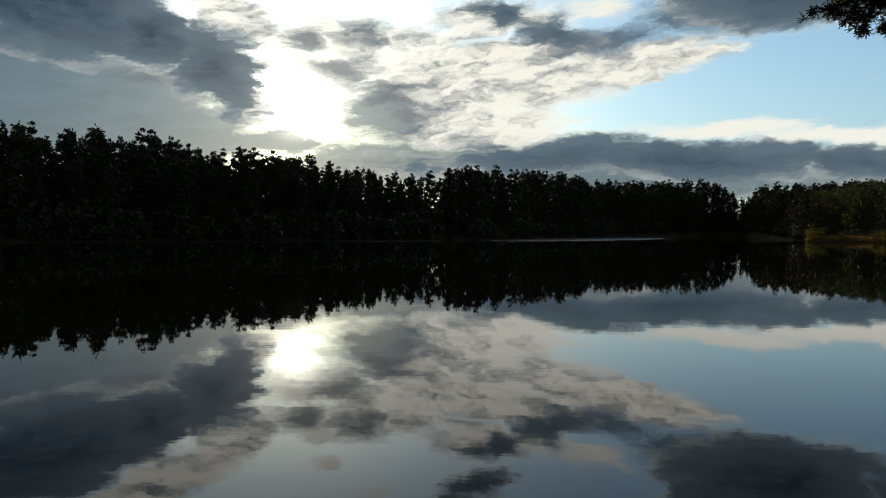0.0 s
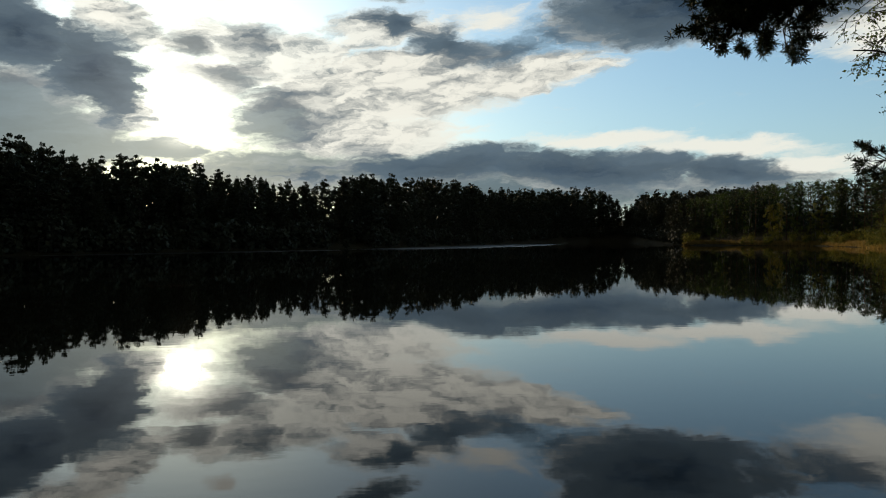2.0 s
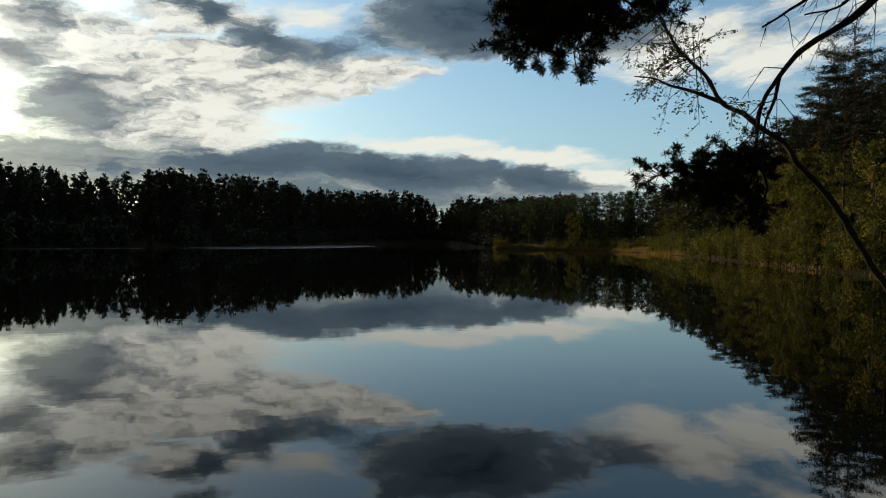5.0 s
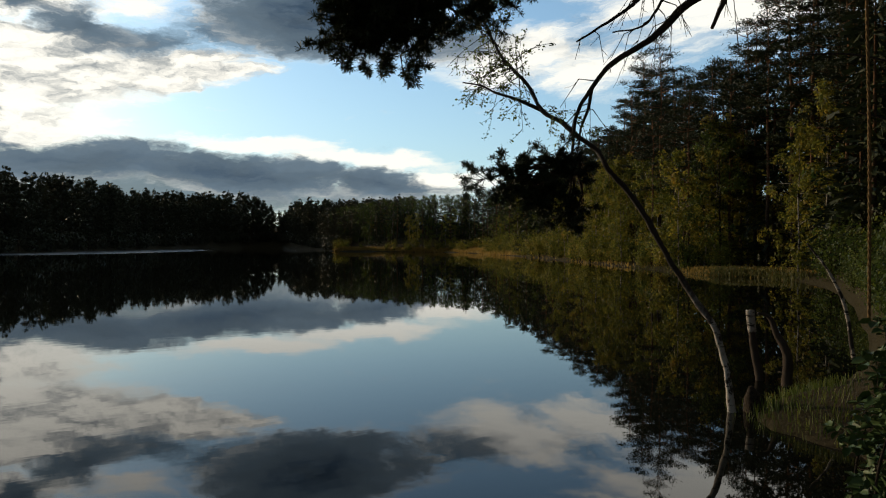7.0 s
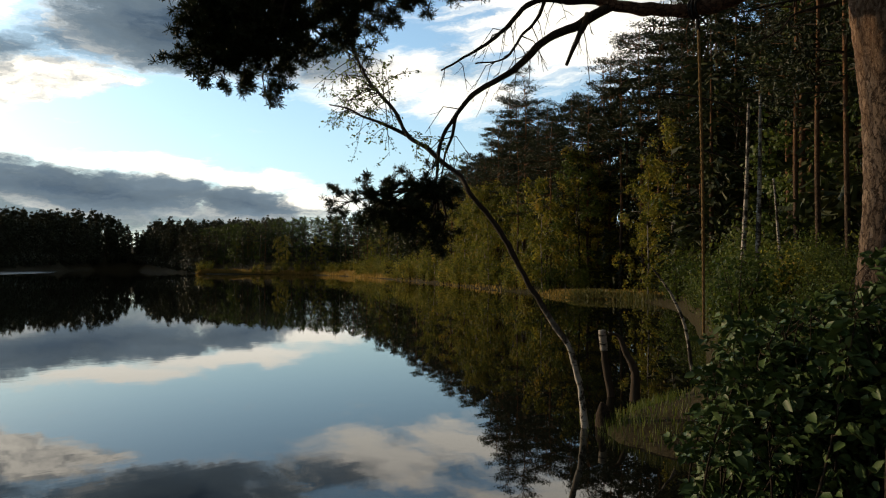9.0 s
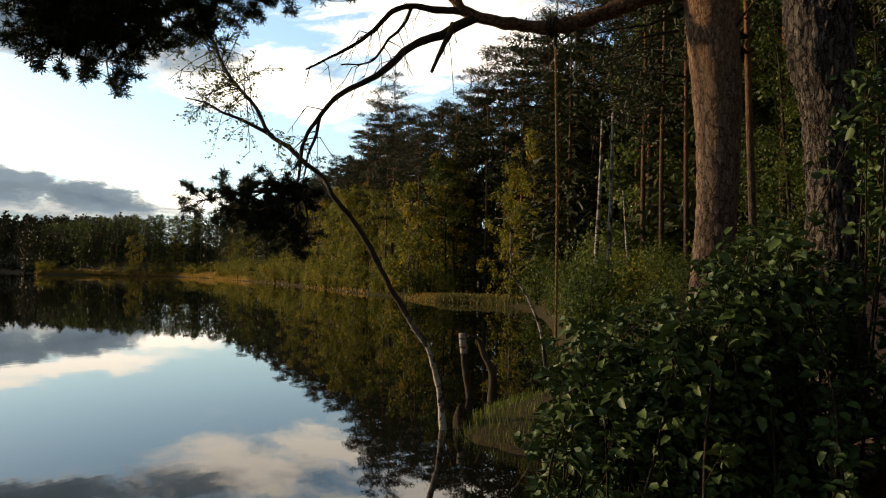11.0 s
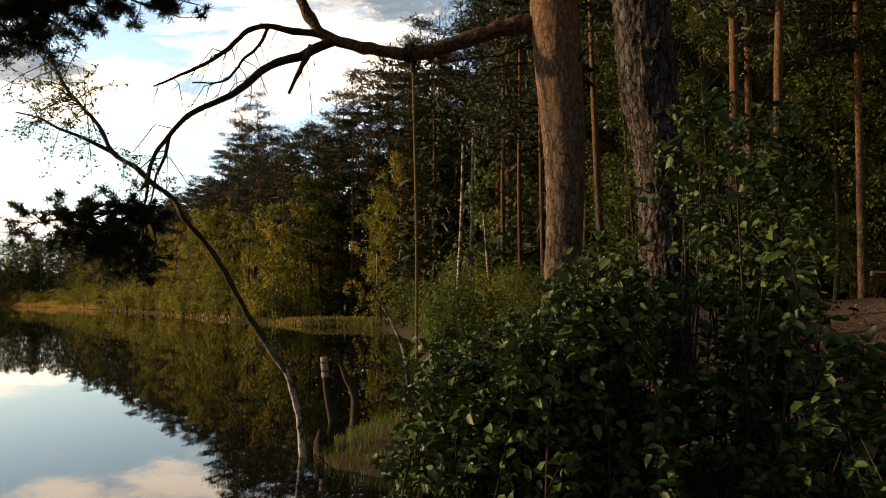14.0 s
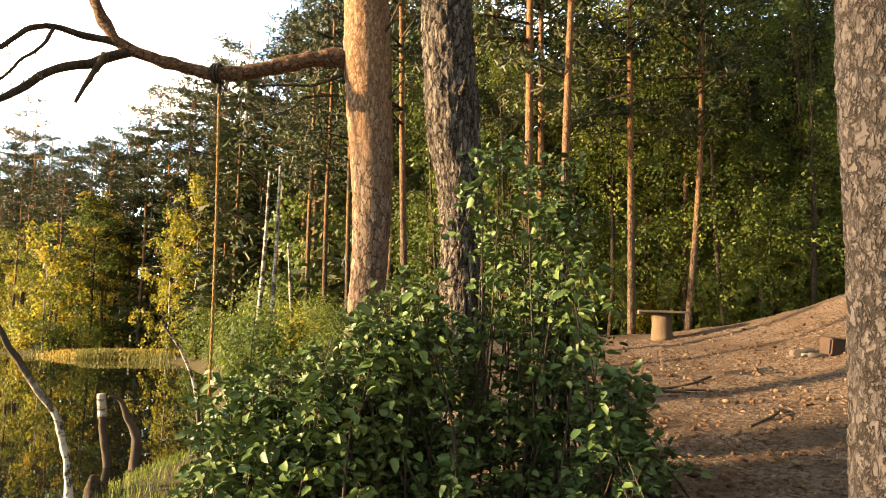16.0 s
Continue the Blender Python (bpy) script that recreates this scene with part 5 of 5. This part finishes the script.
# ---------------------------------------------------------------- broken stems in the water
def stump(name, label, pts, radii, mat, cap=True):
    ob = root(name, (0, 0, 0), label, "stump")
    line, t = curve_points(pts, 0.03)
    g = Geo().tube(line, np.interp(t, np.linspace(0, 1, len(radii)), radii), 14)
    g.v[0] += 0.008 * np.array([noise.noise_vector(Vector(p) * 9) for p in g.v[0]])
    part("trunk", g, mat, ob)
    return ob


s1 = stump("birch_stump", "broken white birch stump standing in the shallows", [(10.27, 5.56, -0.3), (10.26, 5.59, 0.05), (10.22, 5.66, 0.5), (10.19, 5.70, 1.02)], [0.07, 0.062, 0.054, 0.056], wood_dead)
line, t = curve_points([(10.205, 5.675, 0.72), (10.19, 5.70, 1.0), (10.188, 5.703, 1.05)], 0.03)
part("white_bark", Geo().tube(line, 0.062, 14), birch_white, s1, "sleeve of white bark round the top")
s2 = stump("dead_stump", "dark rotten stem bent beside the white stump", [(10.19, 5.12, -0.3), (10.18, 5.13, 0.0), (10.17, 5.14, 0.5), (10.11, 5.25, 0.75), (10.05, 5.36, 1.0), (9.95, 5.45, 1.03)], [0.085, 0.078, 0.068, 0.058, 0.04, 0.018], wood_dead)
stump("leaning_snag", "thin pale snag leaning over the bank", [(12.2, 5.1, 0.2), (12.13, 5.26, 1.19), (12.04, 5.44, 1.63), (11.91, 5.71, 2.06)], [0.035, 0.03, 0.026, 0.014], birch_white)

# white birches behind the bank
def far_birch(pts, r, label, snags=()):
    ob = root("birch_tree", (0, 0, 0), label, "tree", "white birches behind the bank")
    line, t = curve_points(pts, 0.3)
    part("trunk", Geo().tube(line, r * (1 - 0.55 * t), 8), birch_white, ob)
    rng = np.random.default_rng(int(r * 1e4))
    g = Geo()
    twigs(g, rng, line[len(line) // 3:], 5, 0.5, 0.2, 0.012, None, 1)
    for pts in snags:
        g.tube(curve_points(pts, 0.1)[0], 0.028, 6)
        twigs(g, rng, pts, 5, 0.5, 0.2, 0.009)
    tagged(part("branchwork", g, bark_twig, ob), kind="stuff")


far_birch([(21.9, 7.85, 0.9), (21.91, 7.8, 1.87), (21.96, 7.66, 4.94), (21.98, 7.61, 7.1)], 0.095, "broken white birch trunk with black marks behind the bank", ([(21.96, 7.7, 6.5), (20.95, 8.1, 7.0), (20.6, 8.9, 7.3), (20.2, 9.9, 7.45)], [(21.93, 7.75, 5.1), (20.8, 8.0, 5.4), (20.5, 8.6, 5.65)]))
far_birch([(22.05, 7.42, 0.9), (22.06, 7.39, 2.59), (22.08, 7.33, 4.96), (22.09, 7.3, 7.3)], 0.095, "broken twin white birch trunk behind the bank")
far_birch([(21.4, 6.2, 0.9), (21.36, 6.33, 1.37), (21.25, 6.67, 4.66)], 0.06, "thin leaning birch snag behind the bank")

# ---------------------------------------------------------------- straight pines behind the clearing
def stand_pine(base, top, r, seed, label):
    ob = root("pine_tree", (0, 0, 0), label, "tree", "straight pines behind the clearing")
    b, tp = np.array(base), np.array(top)
    rng = np.random.default_rng(seed)
    z0 = z_at(b[0], b[1]) - 0.1
    way = (tp - b) / (tp[2] - b[2])
    foot, head = b + way * (z0 - b[2]), b + way * (15 - b[2])
    line, t = curve_points([foot, foot + (head - foot) * 0.35 + rng.normal(0, 0.06, 3), foot + (head - foot) * 0.7 + rng.normal(0, 0.1, 3), head], 0.3)
    part("trunk", Geo().tube(line, r * (1 - 0.6 * t), 12), bark_thin, ob)
    g, gs = Geo(), Geo()
    for i in range(44):
        u = rng.uniform(0.3, 1.0) ** 0.7
        bb = foot + (head - foot) * u
        a, ln = rng.uniform(0, 6.28), rng.uniform(0.8, 2.4)
        tip = bb + [math.cos(a) * ln, math.sin(a) * ln, rng.uniform(-0.4, 0.7)]
        gs.tube([bb, (bb + tip) / 2 + [0, 0, 0.1], tip], [0.035, 0.022, 0.008], 5)
        if u > 0.36:
            m = 14
            at = bb + (tip - bb) * rng.uniform(0.35, 1.08, (m, 1)) + rng.normal(0, 0.22, (m, 3)) * np.array([1, 1, 0.5])
            needle_tufts(g, at, rng, 7, 0.20, 0.045)
    tagged(part("limbwork", gs, bark_twig, ob), kind="stuff")
    part("crown", g, needles, ob, smooth=False)


stand_pine((16.37, -0.57, 3.89), (16.37, -0.65, 9.86), 0.123, 51, "straight pine with a glowing orange stem")
stand_pine((19.36, -1.04, 6.42), (19.36, -1.11, 11.31), 0.115, 52, "slim straight pine with an orange stem")
stand_pine((14.35, -1.2, 2.3), (14.33, -1.38, 8.83), 0.098, 53, "dark straight pine stem with dead snags")
stand_pine((20.12, -3.49, 2.75), (20.1, -3.61, 11.57), 0.115, 54, "straight pine lit orange behind the table")
stand_pine((20.8, -5.18, 2.62), (20.65, -5.75, 11.75), 0.107, 55, "slightly leaning orange pine behind the table")
stand_pine((23.68, -5.8, 4.28), (23.68, -6.02, 9.28), 0.090, 56, "thin orange pine stem")
stand_pine((18.15, 2.56, 4.7), (18.13, 2.66, 8.5), 0.098, 57, "thin pine behind the great pine")
stand_pine((26.36, -10.73, 4.21), (26.39, -10.65, 7.92), 0.131, 58, "pine at the top of the slope")
stand_pine((27.96, -12.1, 4.35), (27.98, -12.05, 8.26), 0.131, 59, "pine at the top of the slope")

for i, (az, d, r) in enumerate(((105.7, 27, 0.1), (109.0, 30, 0.12), (110.4, 33, 0.11), (111.6, 29, 0.1), (112.8, 31, 0.13), (96.3, 28, 0.12), (99.0, 31, 0.09), (102.4, 30, 0.1), (88.7, 24, 0.11), (89.8, 29, 0.1), (104.0, 34, 0.1), (93.2, 26, 0.1), (107.4, 33, 0.09), (74.6, 26, 0.1), (73.2, 29, 0.11), (76.4, 24, 0.09), (78.6, 31, 0.1))):
    x, y = 0.38 + d * math.sin(radians(az)), -0.29 + d * math.cos(radians(az))
    lean = 0.02 * math.sin(i * 2.3)
    stand_pine((x, y, 3.0), (x + lean * 6, y + lean * 4, 9.0), r, 60 + i, "pine with an orange upper stem in the wood behind the clearing")

# ---------------------------------------------------------------- alder bush on the bank
bush = root("alder_bush", (6.3, 1.4, 0.0), "dense alder bush with broad dark green leaves on the bank", "bush")
bush.matrix_basis = Matrix.Identity(4)
rng = np.random.default_rng(77)
BUSH_AZ = [64, 67, 72, 77, 80, 84, 86, 87.5, 91, 93, 95.5, 96.5, 98, 99.5, 101]
BUSH_EL = [-8, -3.0, -2.0, 1.5, 4.5, 3.5, 3.5, 17.0, 17.0, 15.5, 13.5, 3.0, -2.0, -4.0, -8.0]
g, spots = Geo(), []
MID = np.array([0.36, -0.25, 0.0])
for i in range(230):
    az = rng.uniform(66, 100)
    d = rng.uniform(4.4, 6.3)
    fall = 6.0
    if i % 9 == 0:
        az, d, fall = rng.uniform(87.8, 96), rng.uniform(5.2, 6.5), 5.0
    elif 84.5 < az < 94:
        az = rng.uniform(68, 84.5)
    el = np.interp(az, BUSH_AZ, BUSH_EL)
    el -= abs(rng.normal(0, fall)) + 0.5
    tip = np.array(polar(az, el, d)) + MID
    faz, fd = az + rng.normal(0, 3), d + rng.normal(0.1, 0.25)
    foot = np.array([fd * math.sin(radians(faz)), fd * math.cos(radians(faz)), 0.0]) + MID
    foot[2] = max(0.0, z_at(foot[0], foot[1])) - 0.05
    if tip[2] < foot[2] + 0.25:
        tip[2] = foot[2] + 0.3
    line, t = curve_points([foot, foot + (tip - foot) * 0.5 + rng.normal(0, 0.07, 3), tip], 0.12)
    g.tube(line, 0.013 - 0.010 * t, 5)
    tips = []
    twigs(g, rng, line, 5 + int((3.6 if i % 9 == 0 else 4.5) * (tip[2] - foot[2])), 0.30, 0.1, 0.0035, tips, 1)
    for b, m, e in tips:
        k = 6
        spots.append(b + (e - b) * rng.uniform(0.25, 1.05, (k, 1)) + rng.normal(0, 0.025, (k, 3)))
tagged(part("stem_thicket", g, bark_twig, bush), kind="stuff")
spots = np.concatenate(spots)
# the leaves that hang furthest out towards the path are single ones, the rest one mass
order = np.argsort(np.hypot(spots[:, 0] - 1.0, spots[:, 1]) - 0.25 * spots[:, 2])
order[:3000] = rng.permutation(order[:3000])
LEAF = [broad_leaves(Geo(), np.zeros((1, 3)), 1.0, rng).mesh("leaf", leaf_alder, False) for _ in range(6)]
for n, i in enumerate(order[:280]):
    one = part("leaf", None, None, bush, mesh=LEAF[n % 6])
    one.matrix_basis = pose(*spots[i], rng.uniform(-40, 40), rng.uniform(-40, 40), rng.uniform(0, 360)) @ Matrix.Scale(rng.uniform(0.05, 0.09), 4)
spots = spots[order[280:]]
gl = broad_leaves(Geo(), spots, rng.uniform(0.045, 0.1, len(spots)), rng)
part("leaves", gl, leaf_alder, bush, smooth=False)

# ---------------------------------------------------------------- clearing: table, fire place, roots
table = root("stump_table", (18.0, -3.86, z_at(18.0, -3.86)), "rough plank table resting on a thick log stump", "table")
line = [(0, 0, -0.1), (0, 0, 0.02), (0, 0, 0.3), (0, 0, 0.58)]
g = Geo().tube(line, [0.28, 0.26, 0.235, 0.235], 20)
g.v[0] += 0.012 * np.array([noise.noise_vector(Vector(p) * 5) for p in g.v[0]])
part("log", g, wood_old, table)
for i, (dy, l0, l1, tilt) in enumerate(((-0.27, -0.5, 0.6, 0.01), (-0.02, -0.62, 0.56, -0.006), (0.23, -0.55, 0.5, 0.004))):
    bm = bmesh.new()
    bmesh.ops.create_cube(bm, size=1.0, matrix=Matrix.Translation((dy, (l0 + l1) / 2, 0.615 + tilt)) @ Matrix.Rotation(tilt * 3, 4, "X") @ Matrix.Diagonal((0.235, l1 - l0, 0.055, 1)))
    bmesh.ops.bevel(bm, geom=bm.edges[:], offset=0.008, segments=1, affect="EDGES")
    me = bpy.data.meshes.new("plank")
    bm.to_mesh(me)
    bm.free()
    me.materials.append(wood_grey)
    part("plank", None, None, table, mesh=me)


def lump(size, seed, squash=(1, 1, 0.7), n=2, mat=None, flat=0.0):
    bm = bmesh.new()
    bmesh.ops.create_icosphere(bm, subdivisions=n, radius=size)
    for v in bm.verts:
        v.co *= 1 + 0.35 * noise.noise(v.co * (1.4 / size) + Vector((seed, 0, 0)))
        v.co = Vector([max(-size * 0.7, min(size * 0.7, a)) for a in v.co])
        v.co.x, v.co.y, v.co.z = v.co.x * squash[0], v.co.y * squash[1], v.co.z * squash[2]
    me = bpy.data.meshes.new("lump")
    bm.to_mesh(me)
    bm.free()
    me.materials.append(mat or stone_mat)
    return me


for x, y, s, sq, label, mat in ((13.45, -5.28, 0.15, (1, 1.2, 0.7), "rounded stone at the fire place", stone_mat), (13.62, -5.5, 0.12, (1, 1.3, 0.7), "sooty stone at the fire place", stone_mat), (13.2, -5.45, 0.10, (1, 1.3, 0.6), "small stone at the fire place", stone_mat)):
    ob = tagged(new("stone", lump(s, x * 7, sq, 2, mat)), label, "stone", "fire place stones")
    ob.matrix_basis = pose(x, y, z_at(x, y) + s * 0.3)
bm = bmesh.new()
bmesh.ops.create_cube(bm, size=1.0, matrix=Matrix.Diagonal((0.26, 0.36, 0.3, 1)))
bmesh.ops.bevel(bm, geom=bm.edges[:], offset=0.03, segments=2, affect="EDGES")
for v in bm.verts:
    v.co += 0.03 * noise.noise_vector(v.co * 5)
me = bpy.data.meshes.new("charred_log")
bm.to_mesh(me)
bm.free()
me.materials.append(brick_mat)
ob = tagged(new("charred_log", me), "charred brown block of wood standing at the fire place", "log")
ob.matrix_basis = pose(13.25, -5.80, z_at(13.25, -5.80) + 0.13, 4, -6, 20)
ob = tagged(new("ash_heap", lump(0.24, 3.3, (1.0, 1.4, 0.16), 3, ash_mat)), "pale ash and charred scraps in the fire place", "ash heap")
ob.matrix_basis = pose(13.4, -5.52, z_at(13.4, -5.52) + 0.01)

rng = np.random.default_rng(90)
for pts, r in (([(11.25, -1.7), (11.5, -2.1), (11.75, -2.4), (12.1, -2.95), (12.45, -3.5)], 0.055), ([(11.3, -2.0), (11.2, -2.5), (11.35, -2.9)], 0.035), ([(11.6, -2.4), (11.4, -2.8), (11.5, -3.2)], 0.03), ([(9.0, -3.0), (9.5, -3.5), (10.2, -3.7)], 0.02)):
    p3 = [(x, y, z_at(x, y) + 0.02 + 0.03 * math.sin(i * 1.7)) for i, (x, y) in enumerate(pts)]
    line, t = curve_points(p3, 0.06)
    g = Geo().tube(line, r * (1 - 0.6 * t), 9)
    g.v[0] += 0.012 * np.array([noise.noise_vector(Vector(p) * 7) for p in g.v[0]])
    ob = tagged(new("tree_root", g.mesh("tree_root", bark_twig)), "gnarled bare root crossing the sandy slope", "root", "bare roots on the slope")

# cones, clods and chips that stand out of the sand
g = Geo()
n = 2600
r = 3.2 + 15 * rng.uniform(0, 1, n) ** 1.4
a = np.radians(rng.uniform(88, 118, n))
x, y = 0.4 + r * np.sin(a), -0.3 + r * np.cos(a)
z = height(x, y)
for i in range(n):
    s = 0.012 + 0.035 * rng.uniform() ** 3
    d = unit(rng.normal(0, 1, 3) * np.array([1, 1, 0.25]))
    p = np.array([x[i], y[i], z[i] + s * 0.3])
    g.tube([p - d * s, p, p + d * s * 1.2], [s * 0.4, s * 0.75, s * 0.35], 5)
tagged(new("cones_and_clods", g.mesh("cones_and_clods", litter_mat)), "brown pine cones, clods and bark chips on the sandy slope", "litter", kind="stuff")

# needles and twigs strewn over the sand
g = Geo()
n = 36000
x, y = rng.uniform(3.5, 16, n), rng.uniform(-9, 0.5, n)
z = height(x, y)
d = unit(np.column_stack([rng.normal(0, 1, (n, 2)), rng.normal(0, 0.18, n)]))
g.blades(np.column_stack([x, y, z + 0.012]), d, 0.018 + 0.09 * rng.uniform(0, 1, n) ** 4, rng.uniform(0.009, 0.03, n), rng, 0.8, np.tile([0.0, 0.0, 1.0], (n, 1)) + rng.normal(0, 0.25, (n, 3)))
tagged(new("forest_litter", g.mesh("forest_litter", litter_mat, False)), "dry twigs, bark chips and needles strewn on the sand", "litter", kind="stuff")
